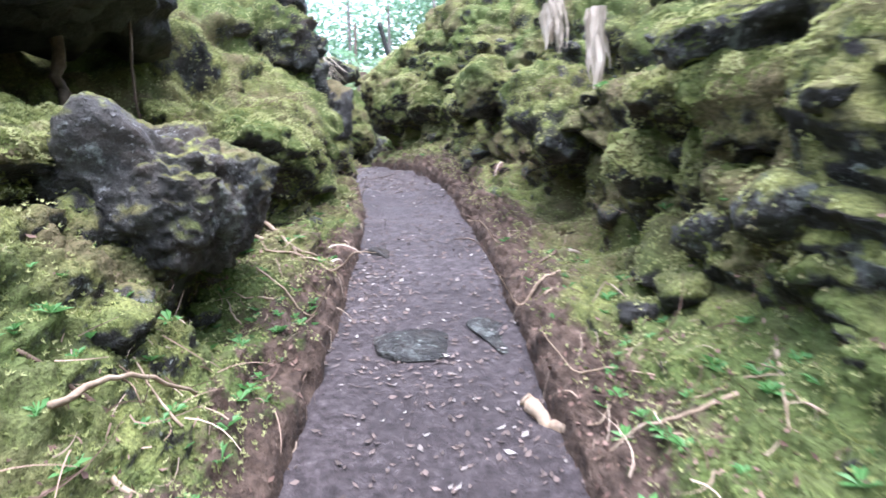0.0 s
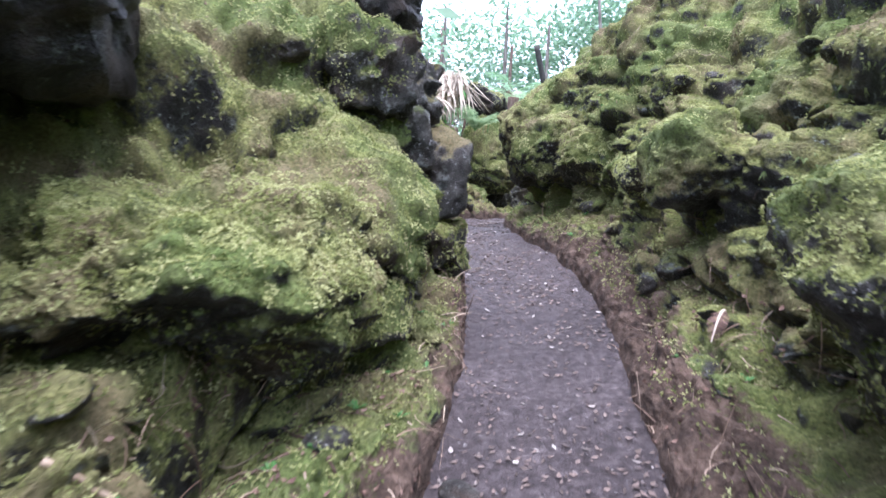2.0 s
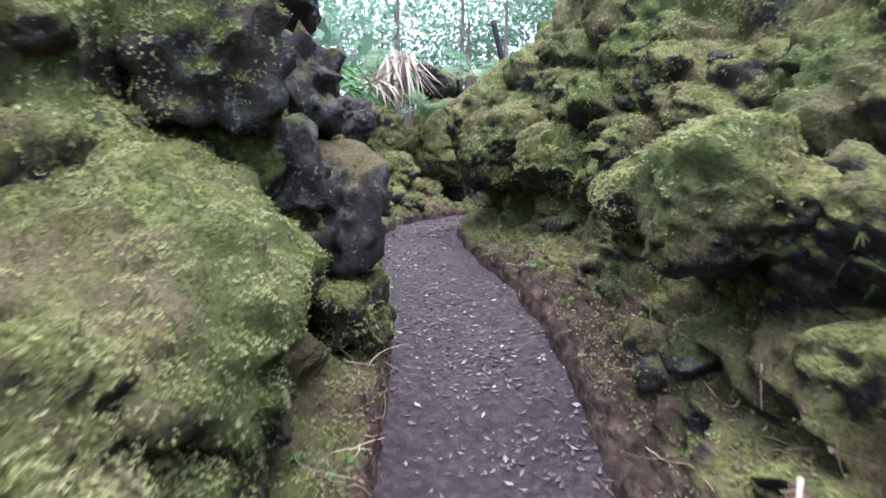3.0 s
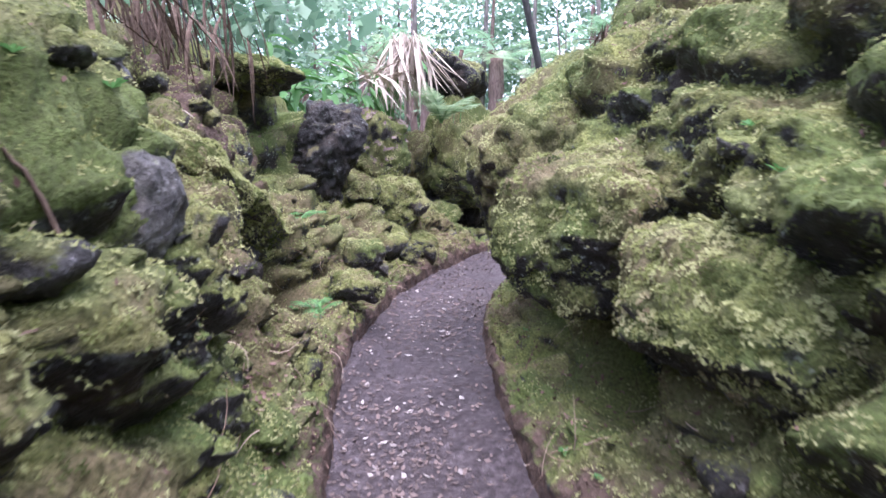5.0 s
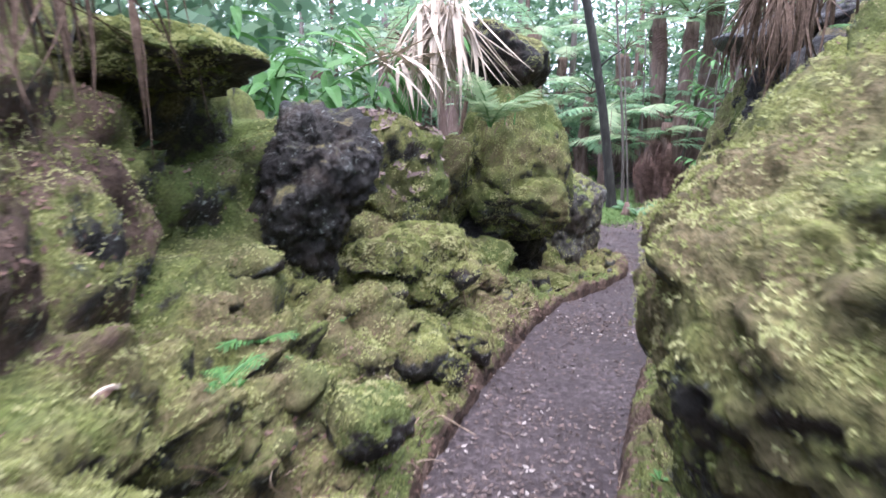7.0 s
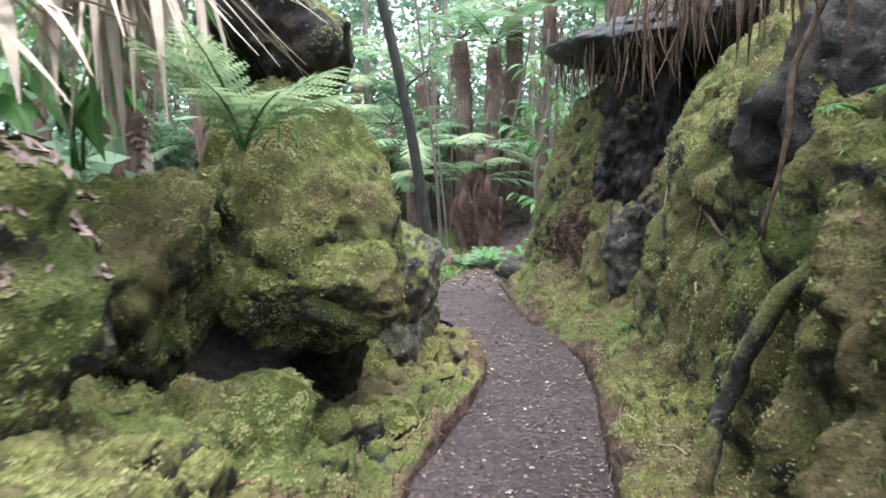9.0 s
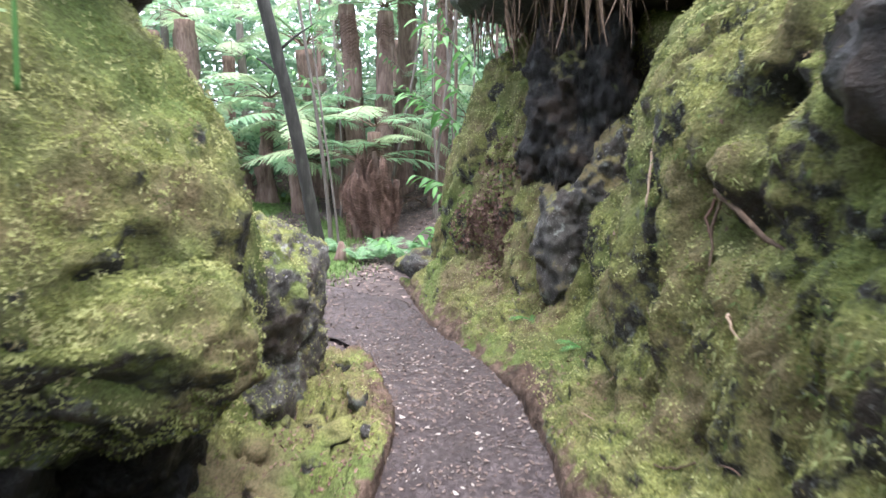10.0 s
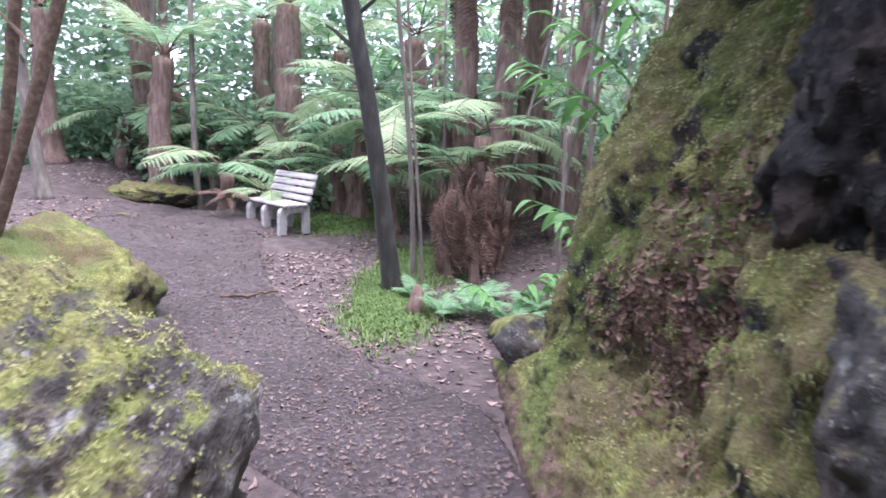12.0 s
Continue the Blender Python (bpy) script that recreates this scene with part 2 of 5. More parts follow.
LITTER = plain_material("dead_leaf", [(0.1, (0.045, 0.034, 0.03)), (0.45, (0.1, 0.076, 0.066)), (0.85, (0.135, 0.1, 0.088)), (0.99, (0.19, 0.15, 0.132))], 3, 0.8, 0, 0, 0.85)
MOSS_LEAF = clumped_material("moss_leaf", [(0.16, (0.05, 0.068, 0.024)), (0.34, (0.13, 0.16, 0.052)), (0.5, (0.29, 0.32, 0.12)), (0.68, (0.46, 0.48, 0.235)), (0.88, (0.24, 0.185, 0.12))])
FERN_MOSS = clumped_material("hanging_moss_leaf", [(0.15, (0.04, 0.065, 0.027)), (0.42, (0.13, 0.18, 0.065)), (0.66, (0.3, 0.34, 0.15)), (0.9, (0.4, 0.41, 0.22))])
GREEN = plain_material("green_leaf", [(0.1, (0.04, 0.12, 0.04)), (0.5, (0.09, 0.23, 0.07)), (0.9, (0.16, 0.33, 0.1))], 2.0, 0.45, 0, 0, 0.6, None, 0.35)
FERN_GREEN = plain_material("fern_leaf", [(0.1, (0.09, 0.2, 0.11)), (0.5, (0.19, 0.35, 0.19)), (0.9, (0.3, 0.45, 0.26))], 2.0, 0.4, 0, 0, 0.5, None, 0.45)
PALE_FERN = plain_material("pale_fern_leaf", [(0.1, (0.17, 0.26, 0.15)), (0.5, (0.28, 0.4, 0.22)), (0.9, (0.45, 0.53, 0.33))], 2.0, 0.45, 0, 0, 0.5, None, 0.45)
FAR_LEAF = plain_material("far_leaf", [(0.05, (0.06, 0.13, 0.075)), (0.5, (0.18, 0.31, 0.19)), (0.9, (0.34, 0.46, 0.31))], 0.6, 0.5, 0, 0, 0.6, None, 0.5)
DRY = plain_material("dry_frond", [(0.1, (0.16, 0.11, 0.08)), (0.5, (0.42, 0.355, 0.285)), (0.9, (0.68, 0.62, 0.55))], 6, 0.8, 0.2, 0.003, 0.6)
RUST = plain_material("rust_brown_frond", [(0.1, (0.045, 0.027, 0.022)), (0.5, (0.12, 0.072, 0.055)), (0.9, (0.23, 0.155, 0.125))], 6, 0.85, 0.2, 0.003, 0.6)
TRUNK = plain_material("fibrous_fern_trunk", [(0.2, (0.05, 0.033, 0.027)), (0.5, (0.175, 0.12, 0.1)), (0.8, (0.33, 0.25, 0.215))], 14, 0.9, 1.0, 0.03, 0.0, (1, 1, 0.18))
BARK = plain_material("grey_bark", [(0.2, (0.05, 0.045, 0.04)), (0.5, (0.13, 0.115, 0.1)), (0.8, (0.26, 0.24, 0.21))], 10, 0.9, 0.8, 0.012, 0.0, (1, 1, 0.25))
DARK_BARK = plain_material("dark_wet_bark", [(0.2, (0.012, 0.012, 0.011)), (0.5, (0.03, 0.03, 0.026)), (0.85, (0.08, 0.08, 0.07))], 12, 0.75, 0.8, 0.01, 0.0, (1, 1, 0.25))
ROOT = plain_material("root_bark", [(0.2, (0.03, 0.02, 0.014)), (0.5, (0.09, 0.06, 0.042)), (0.8, (0.2, 0.15, 0.11))], 18, 0.85, 0.8, 0.006)
TWIG = plain_material("dry_twig", [(0.2, (0.12, 0.085, 0.055)), (0.5, (0.27, 0.2, 0.14)), (0.8, (0.42, 0.35, 0.27))], 18, 0.8, 0.5, 0.004)
BENCH_WOOD = plain_material("weathered_bench_wood", [(0.25, (0.15, 0.14, 0.13)), (0.5, (0.34, 0.325, 0.315)), (0.75, (0.5, 0.48, 0.47))], 9, 0.85, 0.5, 0.004, 0.0, (0.3, 3, 3))

# ---- the trench: path, ground and banks ----
FLOOR_Y = [-4, 0, 2.5, 3.7, 4.4, 6.1, 8.2, 10, 11.3, 13, 15.3, 17.3, 20, 24]
FLOOR_Z = [-0.35, 0.12, 0.44, 0.6, 0.69, 0.92, 1.0, 0.94, 0.86, 0.74, 0.52, 0.44, 0.36, 0.42]
EDGE_Y = [-4, 0, 2, 3.5, 4.5, 6, 7, 8.3, 9.8, 11, 13, 15.3, 17, 19]
EDGE_L = [-0.5, -0.48, -0.5, -0.56, -0.62, -0.92, -1.25, -1.72, -1.95, -1.9, -1.6, -0.88, -1.1, -3.5]
EDGE_R = [0.4, 0.36, 0.3, 0.22, 0.12, -0.13, -0.45, -0.92, -1.18, -1.08, -0.64, -0.1, -0.2, -0.15]


def floor_z(y):
    return smooth_keys(np.asarray(y, float), FLOOR_Y, FLOOR_Z)


def ground_z(x, y):
    """The forest ground: trench floor level near the path, gently rolling further out."""
    x, y = np.asarray(x, float), np.asarray(y, float)
    base = floor_z(np.clip(y, -4, 24)) - 0.07 * (np.clip((17.5 - y) / 1.0, 0, 1)) - 0.02
    p = np.stack([x, y, 0 * x], -1).reshape(-1, 3)
    roll = fbm(p * 0.25, 3, 40).reshape(x.shape)
    fine = fbm(p * 2.2, 3, 44).reshape(x.shape)
    far = np.clip((np.hypot(x, y - 19) - 4.5) / 8, 0, 1)
    rise = np.clip((x - 0.3) / 3.0, 0, 1) * np.clip((y - 18.5) / 3, 0, 1) * 0.55
    rise = rise + np.clip(y - 24.5, 0, 30) * 0.075 + np.clip(x - 0.5, 0, 10) * np.clip((y - 19) / 4, 0, 1) * 0.1
    low = np.where(y < 16.5, np.clip((np.abs(x + 0.8) - 1.2) / 2, 0, 1) * -0.3, 0)
    far = far * np.where(y < 18, np.clip((np.abs(x + 0.8) - 3) / 4, 0, 1), 1)
    return base + roll * 0.5 * far + 0.03 * fine * np.clip(far * 4 + 0.3, 0, 1) + rise + low


# ground: one sheet, fine near the clearing and reaching the horizon
gx = np.concatenate([[-900, -300, -120, -60, -35, -24], np.arange(-18, 18.01, 0.16), [24, 35, 60, 120, 300, 900]])
gy = np.concatenate([[-900, -300, -120, -60, -30, -15], np.arange(-6, 40.01, 0.16), [50, 70, 120, 300, 900]])
GX, GY = np.meshgrid(gx, gy, indexing="ij")
GZ = ground_z(GX, GY)
thing("ground", mesh_of("ground", np.stack([GX, GY, GZ], -1).reshape(-1, 3), grid_faces(len(gx), len(gy)), FLOOR),
      "mossy brown forest ground with leaf litter", "ground", "", "structure")

# path
py = np.arange(-4, 30, 0.04)
pv = np.linspace(0, 1, 40)
left = np.where(py < 17, smooth_keys(py, EDGE_Y, EDGE_L), smooth_keys(py, [17, 19, 22, 26, 30], [-1.2, -3.6, -5.2, -6.5, -7.5]))
right = np.where(py < 17, smooth_keys(py, EDGE_Y, EDGE_R), smooth_keys(py, [17, 18, 19.5, 22, 26, 30], [-0.2, -0.3, -1.5, -2.6, -3.4, -4.0]))
PX = left[:, None] - 0.05 + (right - left + 0.1)[:, None] * pv[None, :]
PY = np.repeat(py[:, None], len(pv), 1)
pp = np.stack([PX, PY, 0 * PX], -1).reshape(-1, 3)
dish = 0.03 * (2 * np.abs(pv - 0.5)) ** 2
blend = np.clip((PY - 15.8) / 1.6, 0, 1)
PZ = (floor_z(np.clip(PY, -4, 24)) + 0.012 + dish[None, :]) * (1 - blend) + (ground_z(PX, PY) + 0.03) * blend \
    + (0.018 * fbm(pp * 2.5, 3, 3) + 0.004 * fbm(pp * 9, 2, 5)).reshape(PX.shape)
PZ -= np.where(np.minimum(pv, 1 - pv) < 0.04, 0.04, 0)[None, :] * np.where(py < 17, 0, 1)[:, None]
thing("path", mesh_of("path", np.stack([PX, PY, PZ], -1).reshape(-1, 3), grid_faces(len(py), len(pv), True), CINDER),
      "damp dark cinder soil footpath with scattered leaf litter", "path", "", "structure")


def profile(edge, z0, side, w, hb, o, hw, hr, cut, n):
    """Cross-sections of a bank, one a row: low cut edge, soil foot, rock face, brow, then the ground behind."""
    k = len(edge)
    out = [0 * w, 0 * w + 0.025, w * 0.5, w, w + o * 0.35, w + o, w + np.abs(o) + 0.55, w + np.abs(o) + 1.7, 0 * w + 7.0]
    up = [0 * w - 0.05, cut, cut + (hb - cut) * 0.4, hb, hb + 0.55 * (hw - hb), hw, hw + (hr - hw) * 0.55, hr, hr - 0.2]
    out, up = np.stack(out, 1), np.stack(up, 1)
    m = np.array([0, 0.06, 0.2, 0.36, 0.52, 0.68, 0.8, 0.9, 1.0])
    v = np.linspace(0, 1, n)
    i = np.clip(np.searchsorted(m, v) - 1, 0, len(m) - 2)
    t = (v - m[i]) / (m[i + 1] - m[i])
    def cr(a):
        d = np.gradient(a, m, axis=1)
        h = m[i + 1] - m[i]
        return (2*t**3-3*t**2+1)*a[:, i] + (t**3-2*t**2+t)*h*d[:, i]*0.6 + (-2*t**3+3*t**2)*a[:, i+1] + (t**3-t**2)*h*d[:, i+1]*0.6
    x = edge[:, None] + side * cr(out)
    z = z0[:, None] + cr(up)
    return x, z, np.repeat(v[None, :], k, 0)


NV = 210


def bank(name, side, edge_keys, ks, label, seed, y0, y1, hollows=(), bare_soil=None):
    y = np.arange(y0, y1, 0.024)
    n = NV
    edge = smooth_keys(y, EDGE_Y, edge_keys)
    cols = [smooth_keys(y, [r[0] for r in ks], [r[c] for r in ks]) for c in range(1, 6)]
    x, z, v = profile(edge, floor_z(y), side, *cols, 0.015 + 0.095 * np.clip((16.2 - y) / 1.2, 0, 1), n)
    p = np.stack([x, np.repeat(y[:, None], n, 1), z], -1)
    du, dv = np.gradient(p, axis=0), np.gradient(p, axis=1)
    nor = np.cross(dv, du) * side
    nor /= np.linalg.norm(nor, axis=-1)[..., None] + 1e-9
    q = p.reshape(-1, 3)
    tall = np.clip((q[:, 1] - 11.3) / 1.5, 0, 1) if side > 0 else 0 * q[:, 1]
    base = q
    q = q * np.stack([1 + 0 * tall, 1 + 0.3 * tall, 1 - 0.6 * tall], 1)
    warp = np.stack([fbm(q * 2.2, 2, seed + 70 + c) for c in range(3)], 1) * 0.12
    d1, gap, rid = cells((q + warp) * (2.3, 2.0, 2.4), seed)
    lump = np.clip(gap * 2.6, 0, 1) ** 0.6 * (0.5 + 0.5 * rid)
    d1b, gapb, ridb = cells((q + warp) * 5.5, seed + 9)
    small = np.clip(gapb * 2.2, 0, 1) ** 0.7 * ridb
    vv = v.ravel()
    rock = np.clip((vv - 0.22) / 0.16, 0, 1) * np.clip((1.02 - vv) / 0.15, 0, 1)
    rock = rock * (1 - 0.7 * np.clip((2.7 - q[:, 1]) / 0.7, 0, 1) * np.clip((0.62 - vv) / 0.1, 0, 1))
    d = rock * (1 - 0.35 * tall) * (0.11 * (lump - 0.55) + 0.07 * (small - 0.4) + 0.13 * fbm(q * 1.3, 3, seed + 20))
    d -= 0.12 * rock * (1 - 0.5 * tall) * np.clip(1 - gap * 4.5, 0, 1) ** 1.5
    d *= np.repeat(np.clip(cols[3] / 0.8, 0.5, 1), n)
    field = d.reshape(len(y), n)
    for _ in range(2):
        field[1:-1] = (field[:-2] + 2 * field[1:-1] + field[2:]) / 4
        field[:, 1:-1] = (field[:, :-2] + 2 * field[:, 1:-1] + field[:, 2:]) / 4
    d = field.ravel()
    c1, cgap, crid = cells((q + warp * 0.4) * 13, seed + 41)
    cushion = np.clip(1 - c1 * 1.25, 0, 1) ** 0.6 * (0.4 + 0.6 * crid)
    d += np.clip(vv / 0.16, 0.12, 1) * (0.045 * fbm(q * 5, 3, seed + 30) + 0.03 * fbm(q * 17, 3, seed + 33, 0.65) + 0.03 * (cushion - 0.4) * np.clip((vv - 0.1) / 0.2, 0, 1))
    d -= 0.09 * rock * np.clip(fbm(q * 4.2, 2, seed + 51) - 0.55, 0, 0.6) / 0.6
    q = base
    d -= 0.03 * rock
    for hx, hy, hz, r, ry, depth in hollows:
        far2 = ((q[:, 0] - hx) / r) ** 2 + ((q[:, 1] - hy) / ry) ** 2 + ((q[:, 2] - hz) / r) ** 2
        d -= depth * np.exp(-far2 ** 2)
    q = q + nor.reshape(-1, 3) * d[:, None]
    soil = np.clip(1.1 - (vv - 0.04) / 0.28, 0, 1.1) * 0.62
    soil = soil + 0.2 * np.clip((4.6 - q[:, 1]) / 1.5, 0, 1) * np.clip((0.34 - vv) / 0.1, 0, 1)
    if side > 0:
        soil = soil + 0.4 * np.clip((q[:, 1] - 3.2) / 0.8, 0, 1) * np.clip((7.6 - q[:, 1]) / 1.0, 0, 1) * np.clip((0.4 - vv) / 0.1, 0, 1)
    soil = np.where(vv < 0.055, 1.5, soil)
    if bare_soil:
        soil = np.maximum(soil, bare_soil[2] * np.clip((vv - 0.6) / 0.08, 0, 1) * np.clip((q[:, 1] - bare_soil[0]) / 0.6, 0, 1) * np.clip((bare_soil[1] - q[:, 1]) / 0.6, 0, 1))
    me = mesh_of(name, q, grid_faces(len(y), n, side > 0), BANK, True, None, {"soil": soil})
    return thing(name, me, label, "bank", "", "structure")


# y, foot width, foot height, brow offset, brow height, height behind
LEFT_KEYS = [(-4, 0.5, 0.4, 0.45, 1.2, 2.6), (0.5, 0.5, 0.62, 0.5, 1.0, 1.6), (1.6, 0.46, 0.62, 0.45, 1.0, 1.5), (2.3, 0.42, 0.44, 0.45, 0.8, 1.4), (3.0, 0.36, 0.5, 0.4, 0.76, 1.5), (3.6, 0.3, 0.4, 0.45, 0.65, 1.6),
             (4.6, 0.25, 0.35, 0.3, 1.0, 2.4), (5.8, 0.25, 0.4, 0.12, 1.3, 2.6), (7.2, 0.22, 0.4, 0.2, 1.2, 2.8), (8.6, 0.25, 0.4, 0.35, 1.15, 2.3),
             (9.8, 0.3, 0.4, 0.6, 1.0, 2.6), (11.0, 0.3, 0.42, 0.55, 0.9, 2.3), (12.2, 0.25, 0.45, 0.35, 0.8, 1.4), (13.2, 0.25, 0.15, 0.45, 0.3, 0.7), (14.3, 0.25, 0.12, 0.5, 0.18, 0.4), (15.4, 0.3, 0.15, 0.3, 0.3, 0.5), (16.6, 0.3, 0.05, 0.3, 0.05, 0.0)]
RIGHT_KEYS = [(-4, 0.5, 0.45, 0.3, 1.3, 2.4), (0.5, 0.5, 0.45, 0.3, 1.2, 2.4), (2.0, 0.45, 0.4, 0.3, 1.1, 2.4), (3.5, 0.4, 0.35, 0.3, 1.2, 2.6),
              (5.0, 0.3, 0.4, 0.38, 1.4, 2.8), (6.5, 0.42, 0.5, 0.42, 1.5, 2.8), (7.8, 0.32, 0.4, 0.42, 1.7, 2.9), (8.8, 0.18, 0.15, 0.4, 1.6, 2.9), (9.8, 0.25, 0.35, 0.3, 1.7, 2.9),
              (11.0, 0.35, 0.4, 0.3, 1.8, 2.9), (13.0, 0.4, 0.45, 0.25, 1.9, 3.1), (14.6, 0.35, 0.5, 0.35, 2.1, 3.4), (15.2, 0.5, 0.45, 0.45, 2.1, 3.4), (16.2, 0.5, 0.45, 0.5, 2.2, 3.4), (17.2, 0.42, 0.65, 0.38, 2.3, 3.4), (18.1, 0.3, 0.5, 0.3, 1.9, 2.8), (18.9, 0.3, 0.05, 0.5, 0.1, 0.0)]
bank_left = bank("bank_left", -1, EDGE_L, LEFT_KEYS, "mossy lava rock bank with brown soil foot beside the path", 11, -4, 16.6,
                 [(-0.82, 2.1, 0.8, 0.16, 0.25, 0.25), (-0.92, 3.35, 1.1, 0.17, 0.3, 0.4), (-2.28, 10.95, 1.48, 0.17, 0.22, 0.32), (-2.42, 10.45, 1.5, 0.12, 0.15, 0.2), (-3.2, 10.5, 2.58, 0.2, 0.4, 0.5), (-2.1, 9.5, 1.4, 0.13, 0.2, 0.22), (-1.75, 7.3, 1.4, 0.14, 0.2, 0.25), (-2.15, 8.8, 1.5, 0.25, 0.4, 0.45), (-2.75, 10.1, 2.3, 0.3, 0.5, 0.6),
                  (-2.2, 8.15, 1.75, 0.24, 0.32, 0.5)], (7.6, 10.2, 0.6))
bank_right = bank("bank_right", 1, EDGE_R, RIGHT_KEYS, "steep moss-covered lava bank with soil foot beside the path", 23, -4, 18.9,
                  [(0.7, 3.75, 1.0, 0.18, 0.3, 0.22), (-0.65, 8.9, 1.35, 0.35, 0.45, 0.5), (-0.35, 7.9, 1.45, 0.22, 0.35, 0.35), (-0.28, 12.7, 1.1, 0.1, 0.12, 0.3), (0.25, 13.1, 1.9, 0.3, 0.35, 0.4), (0.06, 14.25, 0.92, 0.14, 0.13, 0.4), (0.1, 13.4, 1.95, 0.16, 0.4, 0.3), (0.02, 13.6, 2.4, 0.12, 0.16, 0.22), (0.72, 15.9, 2.4, 0.55, 0.5, 0.55)])

# ---- boulders ----
def boulder_mesh(size, seed, mat, level=4, facets=10, rough=0.085, fine=0.034, sharp=24.0, block=False):
    bm = bmesh.new()
    bmesh.ops.create_icosphere(bm, subdivisions=level, radius=1)
    v = np.array([p.co[:] for p in bm.verts])
    f = np.array([[q.index for q in g.verts] for g in bm.faces])
    bm.free()
    rs = np.random.RandomState(seed)
    n = rs.normal(size=(facets, 3))
    n /= np.linalg.norm(n, axis=1)[:, None]
    d = rs.uniform(0.72, 1.0, facets)
    if block:
        axes = np.concatenate([np.eye(3), -np.eye(3)]) + rs.normal(size=(6, 3)) * 0.16
        n, d = np.concatenate([axes / np.linalg.norm(axes, axis=1)[:, None], n[:4]]), np.concatenate([rs.uniform(0.8, 0.95, 6), d[:4] * 1.25])
    dots = np.maximum(v @ n.T, 0) / d
    r = 1 / np.maximum((dots ** sharp).sum(1) + 0.35 ** sharp, 1e-6) ** (1 / sharp)
    r = np.minimum(r, 1.5 if block else 1.25)
    s = np.asarray(size, float)
    p = v * r[:, None] * s
    d1, gap, rid = cells(p * 3.0 + seed, seed)
    disp = rough * fbm(p * 2.4 + seed * 3.7, 4, seed) + 0.028 * (np.clip(gap * 3, 0, 1) - 0.7) * min(1, s.min() * 2) \
        + fine * fbm(p * 11 + seed, 4, seed + 3, 0.7)
    p = p + v * disp[:, None] * min(1.0, s.mean() * 2.2)
    low, high = p.min(0), p.max(0)
    p = (p - (low + high) / 2) * (2 * s / (high - low))
    return mesh_of("boulder", p, f, mat)


def boulder(x, y, z, size, seed, mat, label, turn=(0, 0, 0), name="boulder", group="boulders along the path", **kw):
    ob = thing(name, boulder_mesh(size, seed, mat, **kw), label, "rock", group)
    ob.matrix_basis = pose(x, y, z, *turn)
    return ob


BOULDERS = []
GREY_SLAB = mossy_material("grey_mossy_slab", 0.28, pale=2.8)
GREY_FACE = mossy_material("lichen_streaked_basalt", 0.26, pale=2.0)
TAN_ROCK = mossy_material("brown_bare_lava", 0.12, pale=4.0)
SPOTTED = mossy_material("lichen_spotted_basalt", 0.03, pale=0.75)
CAPPED = mossy_material("moss_capped_basalt", 0.2, pale=0.4)
# Dark stained basalt with recess shade mixed in: rock and moss tones lowered.
DARK_FACE = mossy_material("stained_shaded_basalt", 0.08, moss_a=(0.11, 0.12, 0.05), moss_b=(0.03, 0.035, 0.018), pale=0.26)
def rock(*a, **k):
    BOULDERS.append(boulder(*a, **k))
    return BOULDERS[-1]


# left bank
rock(-1.0, 2.16, 1.2, (0.34, 0.42, 0.27), 1, GREY_FACE, "dark grey overhanging lava boulder above a soil bank", (-6, 24, 10), level=6, block=True, rough=0.14, fine=0.03, sharp=12)
rock(-1.55, 1.95, 1.36, (0.42, 0.5, 0.2), 31, MOSSY, "dim mossy lava ledge rising out of the soil", (0, 20, 0), level=5, block=True, rough=0.1, fine=0.05, sharp=14)
rock(-1.32, 3.78, 1.4, (0.58, 0.68, 0.3), 2, MOSSY, "flat mossy ledge rock over a dark hollow", (4, 14, -10), level=6, rough=0.1)
# Added rock; its black tone is the shade deep under the shelf.
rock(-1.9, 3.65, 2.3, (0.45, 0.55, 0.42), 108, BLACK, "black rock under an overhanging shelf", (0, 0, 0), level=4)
rock(-1.52, 4.7, 1.52, (0.75, 0.7, 0.55), 3, MOSSY, "broad moss-covered boulder sloping to the path", (0, 25, 8), level=5)
rock(-1.05, 4.3, 1.1, (0.27, 0.3, 0.25), 33, HALF, "small mossy boulder at the foot of the bank", (0, 12, 8))
for x, y, z, sx, sy, sz, k, m in ((-1.3, 5.12, 2.22, 0.27, 0.25, 0.28, 101, HALF), (-1.16, 5.36, 1.86, 0.2, 0.22, 0.2, 102, BARE), (-1.04, 5.68, 1.66, 0.17, 0.24, 0.3, 103, BARE), (-1.14, 5.26, 1.5, 0.18, 0.2, 0.15, 104, BARE), (-1.24, 5.72, 2.16, 0.22, 0.26, 0.27, 105, BARE), (-1.0, 5.6, 1.22, 0.18, 0.3, 0.18, 106, HALF)):
    rock(x, y, z, (sx, sy, sz), k, m, "dark angular lava block in an upright stack", (0, 6, 17 * k % 40), level=4, block=True, rough=0.12, fine=0.07, sharp=16)
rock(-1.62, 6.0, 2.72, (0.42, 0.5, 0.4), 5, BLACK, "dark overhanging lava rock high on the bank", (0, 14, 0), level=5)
# The overhang's underside shade is put into this rock's black colour.
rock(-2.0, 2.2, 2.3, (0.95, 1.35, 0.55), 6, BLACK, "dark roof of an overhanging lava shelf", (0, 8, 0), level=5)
rock(-2.25, 7.55, 1.75, (0.38, 0.45, 0.48), 7, HALF, "rounded lava boulder with moss in its cracks", (0, 10, 0), level=5)
rock(-2.33, 8.1, 2.05, (0.3, 0.72, 0.2), 35, MOSSY, "mossy slanting ledge of rock above a dark hollow", (-30, 24, -8), level=5, block=True, sharp=16)
